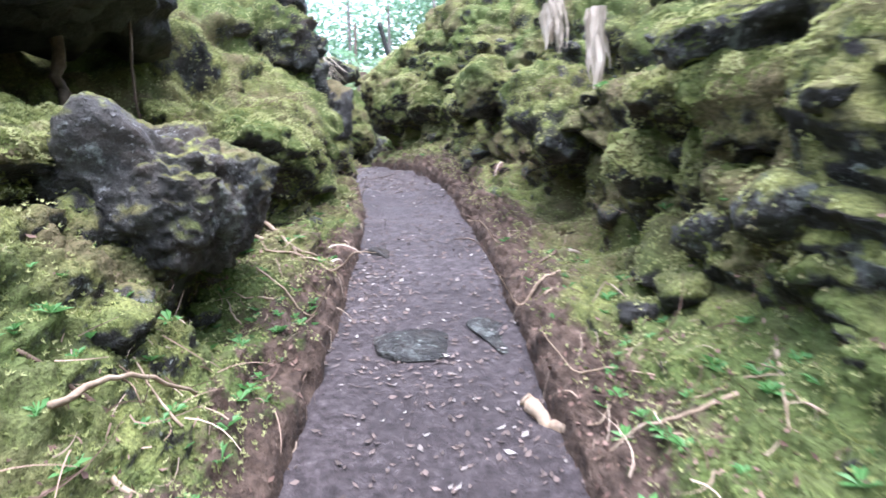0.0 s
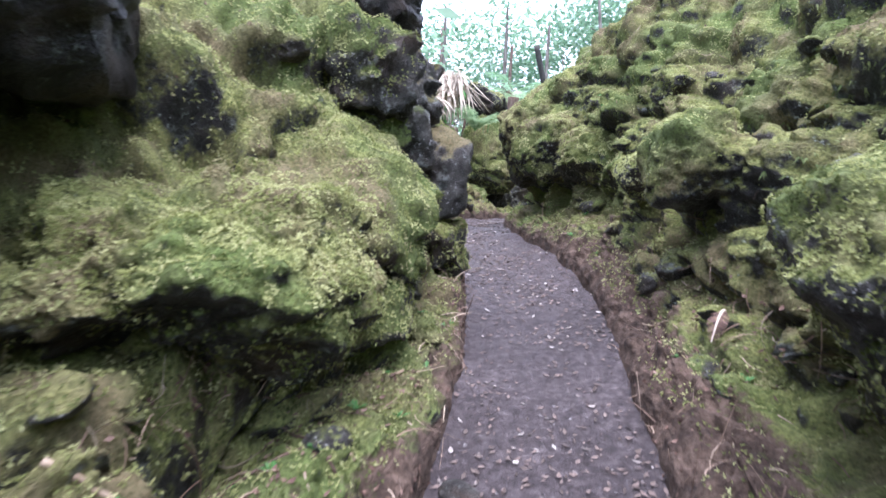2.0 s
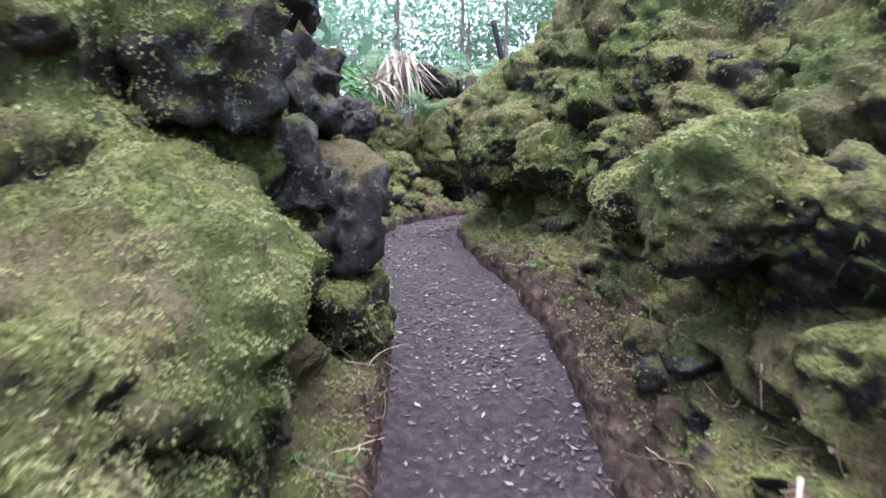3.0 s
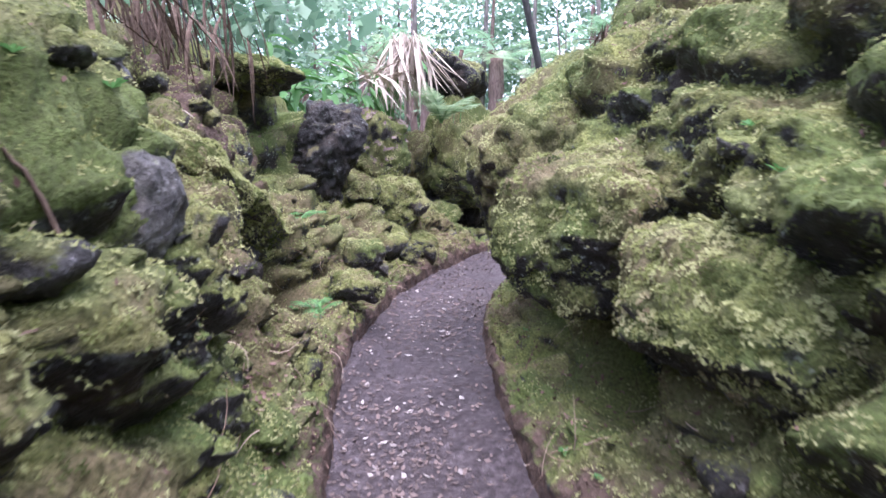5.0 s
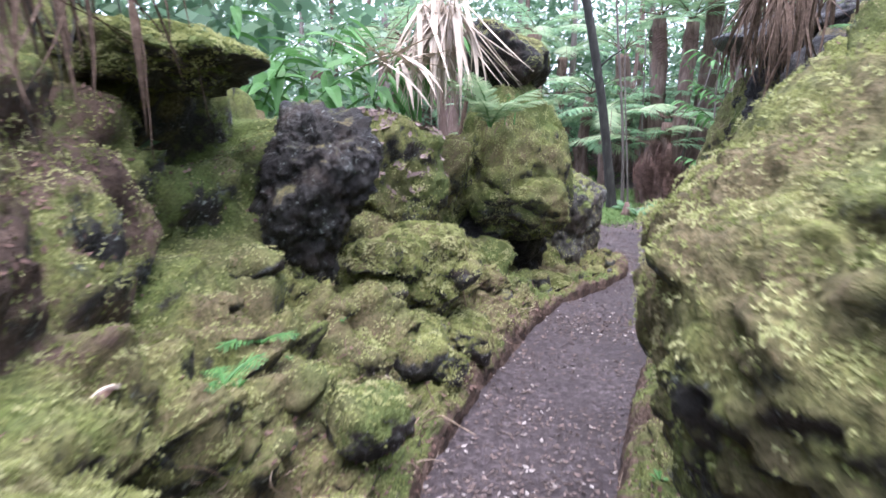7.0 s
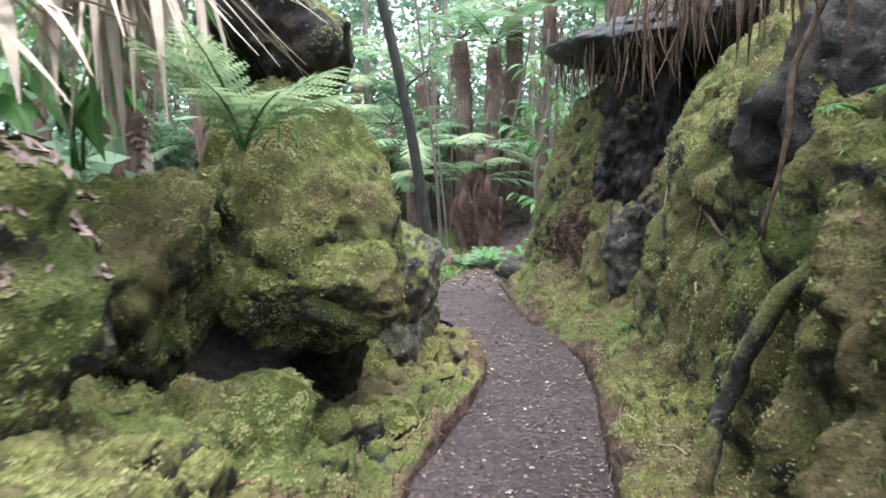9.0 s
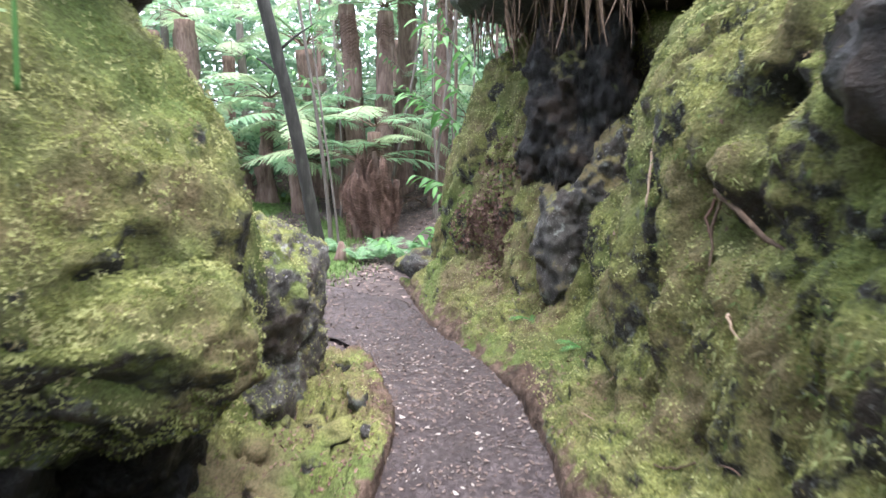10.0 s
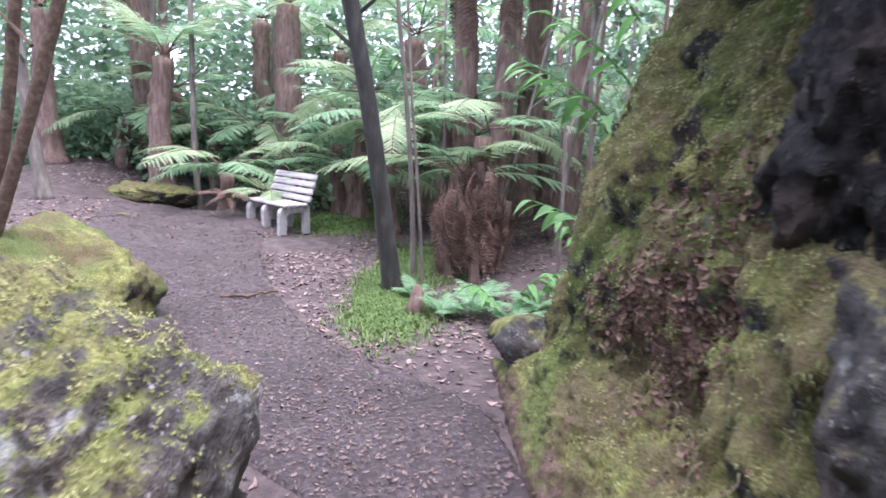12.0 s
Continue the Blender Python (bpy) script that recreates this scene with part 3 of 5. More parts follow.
rock(-2.82, 10.8, 2.1, (0.36, 0.34, 0.52), 8, SPOTTED, "black lichen-spotted lava boulder in the bank", (0, 6, 15), level=6, rough=0.06)
rock(-3.36, 10.35, 2.8, (0.52, 0.6, 0.16), 36, MOSSY, "flat moss-edged ledge jutting over a black boulder", (0, 4, 15), level=5)
rock(-2.85, 11.9, 2.12, (0.52, 0.55, 0.48), 9, MOSSY, "pale moss-covered boulder with dead fronds on it", (10, 14, 0), level=5)
rock(-2.5, 11.4, 1.6, (0.42, 0.45, 0.3), 10, MOSSY, "low mossy rock at the foot of the bank", (0, 10, 20), level=5)
rock(-2.3, 10.7, 1.3, (0.25, 0.3, 0.2), 37, HALF, "small dark rock in the mossy bank", (0, 10, 20))
rock(-2.15, 14.2, 2.06, (0.7, 0.66, 0.76), 12, MOSSY, "tall moss-covered boulder at the bend of the path", (0, 10, 10), level=5, facets=8, sharp=16, rough=0.07)
rock(-2.25, 12.55, 0.98, (0.32, 0.4, 0.3), 38, MOSSY, "mossy mound of rock beside the path", (0, 10, 0), level=5)
rock(-2.32, 14.35, 3.02, (0.46, 0.46, 0.46), 13, CAPPED, "dark moss-capped boulder perched on another boulder", (0, 0, 0), level=5, facets=7, sharp=20)
rock(-1.74, 15.58, 1.13, (0.51, 0.56, 0.77), 14, GREY_SLAB, "grey flat-faced slab with moss patches beside the path", (0, 8, -8), level=6, block=True, sharp=10, rough=0.08, fine=0.03)
rock(-4.0, 19.7, 0.62, (0.95, 0.95, 0.68), 15, MOSSY, "low rounded mossy boulder at the edge of the clearing", (0, 6, -8), level=5)
# Added to close off the sky behind the hollow, coloured black like shade.
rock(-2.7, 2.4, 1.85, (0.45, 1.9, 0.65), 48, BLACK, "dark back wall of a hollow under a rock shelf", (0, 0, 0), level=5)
# right bank
for k, (x, y, z, w, h, m) in enumerate(((1.00, 1.90, 1.36, 0.27, 0.20, MOSSY), (0.80, 2.45, 1.16, 0.17, 0.15, MOSSY), (1.00, 1.90, 0.99, 0.21, 0.15, MOSSY), (0.85, 2.28, 0.79, 0.15, 0.19, HALF), (1.03, 1.54, 1.14, 0.14, 0.16, MOSSY), (0.96, 1.98, 0.77, 0.17, 0.09, MOSSY), (0.84, 2.19, 0.54, 0.12, 0.13, HALF), (1.02, 1.48, 0.91, 0.17, 0.11, MOSSY), (0.96, 2.00, 1.60, 0.32, 0.13, HALF), (1.02, 1.55, 1.43, 0.15, 0.15, MOSSY), (0.93, 2.16, 1.16, 0.09, 0.11, MOSSY), (0.97, 1.85, 0.70, 0.14, 0.09, HALF), (0.85, 2.35, 1.40, 0.17, 0.15, MOSSY))):
    label = {MOSSY: "moss-topped block in a stack of lava rocks", HALF: "lichen-grey mossy block in a stack of rocks"}[m]
    rock(x + 0.07, y + 0.05, z, (w, 0.2, h), 110 + k, m, label, (-26, -8 + 5 * (k % 4), -32), level=4, block=True, rough=0.12, fine=0.07, sharp=15)
rock(0.42, 5.2, 1.75, (0.3, 0.4, 0.25), 45, MOSSY, "mossy knob of rock on the steep bank", (0, -12, 0), level=5)
rock(0.2, 6.0, 1.66, (0.17, 0.22, 0.15), 46, HALF, "dark jutting rock with moss on top", (0, -12, 10), level=5)
rock(0.8, 3.75, 1.42, (0.42, 0.45, 0.38), 22, HALF, "dark boulder with a moss cap above a hollow", (0, -8, 0), level=5)
rock(0.0, 7.5, 1.8, (0.42, 0.45, 0.33), 24, MOSSY, "mossy boulder jutting from the bank", (0, -8, 0), level=5)
rock(-0.45, 8.05, 1.92, (0.46, 0.42, 0.36), 25, MOSSY, "rounded moss-covered boulder with a bare grey top", (0, -8, 0), level=5)
rock(-0.66, 9.15, 2.1, (0.54, 0.6, 0.66), 26, MOSSY, "tall dark-faced boulder with a pale moss cap", (0, -12, 0), level=6, facets=8, sharp=18, rough=0.08, fine=0.03)
rock(-0.72, 10.3, 1.18, (0.22, 0.32, 0.32), 27, MOSSY, "mossy rock at the foot of a tall boulder", (0, -6, 0), level=5)
rock(0.8, 16.1, 1.62, (0.5, 0.66, 0.85), 28, GREY_FACE, "tall dark lava face streaked with pale lichen", (0, 0, 0), level=6, facets=7, sharp=18)
# Coloured darker than the stained stone itself, for the shade of the recess.
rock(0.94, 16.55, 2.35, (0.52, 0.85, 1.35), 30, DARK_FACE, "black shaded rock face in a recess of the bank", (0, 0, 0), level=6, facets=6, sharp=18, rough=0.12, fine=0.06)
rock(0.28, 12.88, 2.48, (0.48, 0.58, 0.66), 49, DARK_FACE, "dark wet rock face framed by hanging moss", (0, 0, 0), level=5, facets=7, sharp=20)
rock(-2.12, 13.98, 1.56, (0.56, 0.5, 0.42), 50, MOSSY, "mossy bulge of rock over a dark hollow", (0, 8, 0), level=5, facets=8, sharp=16)
# These three black rocks are added where the hollows hold only shade.
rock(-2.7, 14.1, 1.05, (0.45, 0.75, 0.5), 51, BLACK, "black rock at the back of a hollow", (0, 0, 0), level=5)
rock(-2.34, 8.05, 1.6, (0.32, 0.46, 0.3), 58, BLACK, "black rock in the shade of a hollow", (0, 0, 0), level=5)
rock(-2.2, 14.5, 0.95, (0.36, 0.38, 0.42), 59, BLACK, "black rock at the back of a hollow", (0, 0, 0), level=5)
rock(-2.5, 13.0, 1.08, (0.48, 0.48, 0.42), 52, MOSSY, "broad mossy mound of rock beside the path", (0, 12, 0), level=5)
rock(-2.95, 13.5, 1.75, (0.45, 0.5, 0.6), 53, MOSSY, "moss-covered rock wedged between boulders", (0, 10, 0), level=5)
rock(-1.85, 13.7, 0.8, (0.13, 0.12, 0.14), 54, HALF, "small grey stone at the mouth of a hollow", (0, 10, 0), level=4)
rock(-1.68, 13.95, 0.72, (0.2, 0.26, 0.14), 55, MOSSY, "low mossy stone at the path edge", (0, 10, 0), level=5)
rock(-1.7, 6.88, 2.14, (0.14, 0.2, 0.19), 56, TAN_ROCK, "bare brownish lava block set in the mossy bank", (0, 12, 10), level=5, facets=7, sharp=18)
rock(-2.0, 7.75, 1.35, (0.2, 0.28, 0.18), 57, HALF, "small dark rock low in the mossy bank", (0, 14, 30), level=5)
for x, y, z, r, k in ((-2.12, 10.72, 1.22, 0.13, 121), (-2.05, 11.25, 1.16, 0.17, 122), (-2.4, 10.35, 1.36, 0.17, 123), (-2.5, 10.85, 1.75, 0.13, 124), (-2.15, 9.8, 1.4, 0.16, 125), (-1.7, 7.05, 1.5, 0.15, 126), (-2.0, 9.2, 1.3, 0.14, 128)):
    rock(x, y, z, (r, r * 1.3, r * 0.8), k, HALF, "small dark lava rock in a mossy jumble", (0, 14, 37 * k % 90), level=4, block=True, rough=0.12, fine=0.07, sharp=14)
rock(0.1, 18.75, 0.55, (0.3, 0.3, 0.26), 29, BARE, "rounded grey boulder at the edge of the clearing", (0, 0, 0))


# stones that make up the banks, parts of them, on ten shared meshes
STONES = [boulder_mesh((1.0, 0.85, 0.8), 60 + k, (MOSSY, HALF, MOSSY, BARE, HALF)[k % 5], 3, 12, 0.12, 0.08, 26.0) for k in range(10)]


def stones_on(owner, n, seed, low, high, last=30):
    rs = np.random.RandomState(seed)
    me = owner.data
    co = np.empty(len(me.vertices) * 3, np.float32)
    me.vertices.foreach_get("co", co)
    co = co.reshape(-1, 3)
    nv = NV
    rows = len(co) // nv
    for k in range(n):
        u, v = rs.randint(int(rows * 0.14), rows - last), rs.uniform(low, high)
        p = co[u * nv + int(v * nv)]
        r = rs.uniform(0.05, 0.14) * (0.8 if v < 0.35 else 1)
        ob = part("stone", STONES[rs.randint(10)], owner)
        ob.matrix_basis = pose(p[0], p[1], p[2], *rs.uniform(-25, 25, 2), rs.uniform(0, 360)) @ Matrix.Diagonal((r, r * rs.uniform(0.8, 1.4), r * rs.uniform(0.6, 1), 1))


stones_on(bank_left, 210, 5, 0.22, 0.78)
stones_on(bank_right, 150, 6, 0.26, 0.78, 290)


# ---- moss, litter and small plants of the trench ----
def world_tris(ob):
    me = ob.data
    me.calc_loop_triangles()
    co = np.empty(len(me.vertices) * 3, np.float32)
    me.vertices.foreach_get("co", co)
    tri = np.empty(len(me.loop_triangles) * 3, np.int32)
    me.loop_triangles.foreach_get("vertices", tri)
    m = np.array(ob.matrix_basis)
    co = co.reshape(-1, 3) @ m[:3, :3].T + m[:3, 3]
    return co[tri.reshape(-1, 3)]


def scatter(tris, n, rs, keep):
    """n points on triangles by area: places and normals, kept with the chance that keep(place, normal) gives."""
    e1, e2 = tris[:, 1] - tris[:, 0], tris[:, 2] - tris[:, 0]
    nor = np.cross(e1, e2)
    area = np.linalg.norm(nor, axis=1)
    nor = nor / (area[:, None] + 1e-12)
    i = np.searchsorted(np.cumsum(area), rs.uniform(0, area.sum(), n))
    i = np.clip(i, 0, len(tris) - 1)
    a, b = rs.uniform(size=(2, n))
    flip = a + b > 1
    a, b = np.where(flip, 1 - a, a), np.where(flip, 1 - b, b)
    p = tris[i, 0] + a[:, None] * e1[i] + b[:, None] * e2[i]
    ok = rs.uniform(size=n) < keep(p, nor[i])
    return p[ok], nor[i][ok]


def tufts(p, nor, rs, leaves=5, size=(0.005, 0.016), wide=0.75, lift=0.6, sag=0.0):
    """Small pointed leaves that spread round each place, or sag down from it: verts and triangles."""
    n = len(p) * leaves
    p, nor = np.repeat(p, leaves, 0), np.repeat(nor, leaves, 0)
    d = rs.normal(size=(n, 3)) + np.array([0, 0, -3.0]) * sag
    d = d - (d * nor).sum(1)[:, None] * nor
    d /= np.linalg.norm(d, axis=1)[:, None] + 1e-9
    s = np.cross(d, nor)
    length = rs.uniform(*size, n)[:, None]
    out = d + nor * rs.uniform(0.2, 2 * lift, n)[:, None]
    out /= np.linalg.norm(out, axis=1)[:, None]
    base = p + d * length * 0.1 - nor * 0.003
    v = np.stack([base - s * length * wide * 0.5, base + s * length * wide * 0.5, base + out * length], 1).reshape(-1, 3)
    f = np.arange(n * 3).reshape(-1, 3)
    return v, f


def mossy_keep(floor_cut):
    def keep(p, nor):
        patch = fbm(p * 1.7, 3, 91) * 0.8 + fbm(p * 9, 2, 95) * 0.5
        return np.clip(0.25 + nor[:, 2] * 0.75 + patch * 0.9, 0, 1) * (p[:, 2] > floor_z(p[:, 1]) + floor_cut) * (p[:, 1] > -1) * (p[:, 1] < 19) * (np.abs(p[:, 0] + 0.7) < 2.9)
    return keep


def cushions(p, nor, scale=15.0, height=0.03):
    """Heaps places into small cushions with gaps between: places, normals and a number per cushion."""
    wob = np.stack([vnoise(p * 22, 300 + c) for c in range(3)], 1) * 0.012
    d1, gap, rid = cells((p + wob) * scale, 310)
    dome = np.clip(1 - 1.3 * d1, 0, 1)
    ok = dome + 0.25 * vnoise(p * 60, 305) > 0.12
    p = p + nor * (height * dome ** 0.7 * (0.3 + 0.7 * rid))[:, None]
    return p[ok], nor[ok], rid[ok]


def moss_mesh(p, nor, rs, leaves, size, mat=MOSS_LEAF, inverse=None, heap=True, **kw):
    p, nor, rid = cushions(p, nor) if heap else (p, nor, vnoise(p * 7, 330) * 0.5 + 0.5)
    v, f = tufts(p, nor, rs, leaves, size, **kw)
    if inverse is not None:
        v = v @ inverse[:3, :3].T + inverse[:3, 3]
    me = fast_mesh("moss", v, f, mat)
    me.attributes.new("clump", "FLOAT", "POINT").data.foreach_set("value", np.repeat(rid, leaves * 3).astype(np.float32))
    return me


def hanging_keep(p, nor):
    h = p[:, 2] - floor_z(p[:, 1])
    zone = np.clip((p[:, 1] - 3.6) / 1.0, 0, 1) * np.clip((9.0 - p[:, 1]) / 1.0, 0, 1) + np.clip((p[:, 1] - 11.5) / 1.5, 0, 1)
    return np.clip(zone, 0, 1) * np.clip((h - 0.45) * 3, 0, 1) * np.clip(0.3 + fbm(p * 1.8, 3, 99), 0, 1) * (np.abs(p[:, 0] + 0.3) < 2.2)


rs = np.random.RandomState(77)
for owner, n in ((bank_left, 290000), (bank_right, 290000)):
    tr = np.concatenate([world_tris(owner)] + [world_tris(c) for c in owner.children])
    mid = tr.mean(1)
    tr = tr[(mid[:, 1] > 0.6) & (np.abs(mid[:, 0] + 0.8) < 2.5)]
    part("moss", moss_mesh(*scatter(tr, n, rs, mossy_keep(0.17)), rs, 6, (0.005, 0.0135), wide=0.45, lift=0.8), owner, "tufted yellow-green moss", "stuff")
    if owner == bank_right:
        part("hanging_moss", moss_mesh(*scatter(tr, 60000, rs, hanging_keep), rs, 4, (0.015, 0.05), FERN_MOSS, None, False, wide=0.16, lift=0.35, sag=1.0), owner, "hanging feathery green moss", "stuff")
for ob in BOULDERS:
    if ob.data.materials[0] in (BARE, BLACK, DARK_FACE, GREY_FACE, SPOTTED, TAN_ROCK):
        continue
    dims = max(ob.dimensions)
    tr = world_tris(ob)
    count = int(46000 * min(1, dims) ** 1.5 * (1 if ob.data.materials[0] == MOSSY else 0.5))
    me = moss_mesh(*scatter(tr, count, rs, mossy_keep(-1)), rs, 5, (0.005, 0.0125), MOSS_LEAF, np.array(ob.matrix_basis.inverted()), wide=0.45, lift=0.8)
    part("moss", me, ob, "tufted yellow-green moss", "stuff")


def flakes(p, nor, rs, size, curl=0.35):
    """Curled dead leaves of two quads that lie on a surface."""
    n = len(p)
    d = rs.normal(size=(n, 3))
    d -= (d * nor).sum(1)[:, None] * nor
    d /= np.linalg.norm(d, axis=1)[:, None] + 1e-9
    s = np.cross(nor, d)
    tilt = rs.normal(size=(n, 1)) * 0.25
    s = s + nor * tilt
    l = rs.uniform(*size, n)[:, None]
    w = l * rs.uniform(0.3, 0.6, n)[:, None]
    up = nor * l * curl * rs.uniform(0.1, 1, n)[:, None]
    c = p + nor * 0.004
    v = np.stack([c - d * l * 0.5 + up, c - s * w * 0.5 + up * 0.3 - d * l * 0.1, c - d * l * 0.05, c + s * w * 0.5 + up * 0.3 - d * l * 0.1, c + d * l * 0.5 + up * 0.5], 1).reshape(-1, 3)
    k = np.arange(n)[:, None] * 5
    f = np.concatenate([k + [0, 1, 2], k + [0, 2, 3], k + [1, 4, 2], k + [2, 4, 3]], 0)
    return v, f


def joined_arrays(pieces):
    vs, fs, o = [], [], 0
    for v, f in pieces:
        vs.append(v)
        fs.append(f + o)
        o += len(v)
    return np.concatenate(vs), np.concatenate(fs)


path_ob = bpy.data.objects["path"]
pt = world_tris(path_ob)
pt = pt[pt.mean(1)[:, 1] > 0]
def litter_keep(p, nor):
    edge = smooth_keys(p[:, 1], EDGE_Y, EDGE_R)
    return np.clip(0.45 + 0.6 * fbm(p * 1.5, 3, 61) + 0.5 * np.clip((p[:, 1] - 12) / 4, 0, 1), 0.05, 1) * (0.3 + 0.7 * np.clip((p[:, 1] - 1.5) / 2.5, 0, 1))
near = pt.mean(1)[:, 1] < 17
v, f = joined_arrays([flakes(*scatter(pt[near], 22000, rs, litter_keep), rs, (0.01, 0.042)), flakes(*scatter(pt[~near], 26000, rs, litter_keep), rs, (0.012, 0.05))])
thing("leaf_litter", fast_mesh("leaf_litter", v, f, LITTER), "small pale and brown dead leaf flakes on the path", "leaf litter", "", "stuff")
v, f = flakes(*scatter(pt[(pt.mean(1)[:, 1] > 2.5)], 110, rs, lambda p, n: np.ones(len(p))), rs, (0.03, 0.055), 0.25)
v, f = flakes(*scatter(pt[near], 2800, rs, litter_keep), rs, (0.02, 0.048), 0.3)
TAN_LEAF = plain_material("tan_dead_leaf", [(0.1, (0.075, 0.055, 0.048)), (0.5, (0.15, 0.11, 0.098)), (0.95, (0.27, 0.21, 0.19))], 3, 0.75, 0, 0, 0.9)
thing("dead_leaves", fast_mesh("dead_leaves", v, f, TAN_LEAF), "pinkish tan dead leaf pieces on the damp path", "leaf litter", "", "stuff")
PALE = plain_material("bleached_leaf", [(0.2, (0.26, 0.22, 0.2)), (0.8, (0.52, 0.48, 0.45))], 3, 0.7, 0, 0, 0.8)
thing("bleached_leaves", fast_mesh("bleached_leaves", v, f, PALE), "scattered bleached leaves lying on dark soil", "leaf litter", "", "stuff")
# gravel on the path
g, gn = scatter(pt, 22000, rs, litter_keep)
pv_, pf_ = tufts(g, gn, rs, 3, (0.006, 0.022), 1.1, 0.3)
GRIT = plain_material("cinder_grit", [(0.1, (0.02, 0.017, 0.018)), (0.6, (0.07, 0.06, 0.062)), (0.95, (0.16, 0.15, 0.15))], 3, 0.8, 0, 0, 0.8)
thing("cinder_grit", fast_mesh("cinder_grit", pv_, pf_, GRIT), "dark loose cinder grit on the footpath", "gravel", "", "stuff")
# litter and needles on the soil feet of the banks
for owner in (bank_left, bank_right):
    tr = world_tris(owner)
    mid = tr.mean(1)
    tr = tr[(mid[:, 1] > -0.5) & (np.abs(mid[:, 0] + 0.8) < 2.6)]
    def low_keep(p, nor):
        h = p[:, 2] - floor_z(p[:, 1])
        return np.clip(nor[:, 2] * 1.6, 0, 1) * np.where(h < 0.55, 1.0, np.where((p[:, 1] > 7.3) & (p[:, 1] < 10.8) & (h > 1.1), 1.0, 0.08)) * np.clip(0.4 + fbm(p * 2, 2, 63), 0, 1)
    v, f = flakes(*scatter(tr, 70000, rs, low_keep), rs, (0.01, 0.034), 0.5)
    part("litter", fast_mesh("litter", v, f, RUST), owner, "brown dead leaf scraps", "stuff")

def fibres(p, nor, rs, size, width=0.0022, steps=5):
    """Thin curved fibres that lie along a surface: verts and triangles."""
    n = len(p)
    d = rs.normal(size=(n, 3)) + np.array([0, 0, -0.6])
    d -= (d * nor).sum(1)[:, None] * nor
    d /= np.linalg.norm(d, axis=1)[:, None] + 1e-9
    s = np.cross(nor, d)
    bend, l = rs.normal(size=(n, 1)) * 0.9, rs.uniform(*size, n)[:, None]
    rows = []
    for k in range(steps + 1):
        t = k / steps
        c = p + d * l * t + s * l * bend * (t * t - 0.4 * t) + nor * (0.006 + 0.05 * l * t * (1 - t) * 4)
        w = width * (1 - 0.6 * t)
        rows += [c - s * w, c + s * w + nor * w]
    v = np.stack(rows, 1).reshape(-1, 3)
    k = np.arange(n)[:, None] * (2 * steps + 2)
    f = np.concatenate([np.concatenate([k + [2 * i, 2 * i + 1, 2 * i + 2], k + [2 * i + 1, 2 * i + 3, 2 * i + 2]], 0) for i in range(steps)], 0)
    return v, f


FIBRE = plain_material("soil_rootlet", [(0.1, (0.09, 0.055, 0.04)), (0.5, (0.22, 0.15, 0.11)), (0.95, (0.42, 0.34, 0.26))], 3, 0.8, 0, 0, 0.9)
for owner in (bank_left, bank_right):
    tr = world_tris(owner)
    mid = tr.mean(1)
    tr = tr[(mid[:, 1] > 0.6) & (mid[:, 1] < 17) & (np.abs(mid[:, 0] + 0.8) < 2.2)]
    v, f = fibres(*scatter(tr, 42000, rs, lambda p, n: np.where(p[:, 2] - floor_z(p[:, 1]) < 0.6, 0.24, 0.012) * np.clip(0.5 + fbm(p * 2.5, 2, 67), 0, 1) * np.clip(1.35 - p[:, 1] / 12, 0.25, 1)), rs, (0.05, 0.2))
    part("rootlets", fast_mesh("rootlets", v, f, FIBRE), owner, "thin dry rootlets", "stuff")

# flat bare stones set in the path
SLAB = mossy_material("flat_basalt", -0.4)
for x, y, sx, sy, k in ((-0.17, 2.45, 0.17, 0.17, 1), (0.2, 2.5, 0.09, 0.2, 2), (-0.45, 3.8, 0.07, 0.12, 3)):
    ob = thing("paving_stone", boulder_mesh((sx, sy, 0.03), 80 + k, SLAB, 4, 9, 0.03, 0.01), "flat worn grey lava stone set in the soil path", "stone", "flat stones in the path")
    ob.matrix_basis = pose(x, y, float(floor_z(y)) + 0.012, 6, 0, 10 * k)


# ---- leaves, fronds and twigs ----
def blade(length, width, segments=4, droop=0.3, fold=0.15):
    """A leaf along +x with a folded midrib: verts, faces."""
    v, f = [], []
    for i in range(segments + 1):
        t = i / segments
        w = width * 0.5 * math.sin(math.pi * min(1, 0.08 + 0.92 * t) ** 0.75) if t < 1 else 0.002
        x, z = length * (t - droop * 0.25 * t * t), -droop * length * t * t
        v += [(x, -w, z + fold * w), (x, 0, z), (x, w, z + fold * w)]
    for i in range(segments):
        a = i * 3
        f += [(a, a + 3, a + 4, a + 1), (a + 1, a + 4, a + 5, a + 2)]
    return np.array(v), f


def moved(vf, m):
    v, f = vf
    m = np.array(m)
    return v @ m[:3, :3].T + m[:3, 3], f


def pinna(length, width, teeth):
    """A fern pinna along +x cut into lobes on both sides."""
    v, f = [(0, 0, 0)], []
    spine = []
    for i in range(teeth + 1):
        t = i / teeth
        v.append((length * t, 0, -0.12 * length * t * t))
        spine.append(len(v) - 1)
    for i in range(teeth):
        t = (i + 0.5) / teeth
        w = width * (1 - t) ** 0.7 * 0.5 + 0.003
        for side in (1, -1):
            v.append((length * (t + 0.35 / teeth), side * w, -0.12 * length * t * t - 0.1 * w))
            k = len(v) - 1
            f.append((spine[i], spine[i + 1], k) if side < 0 else (spine[i + 1], spine[i], k))
    return np.array(v), f


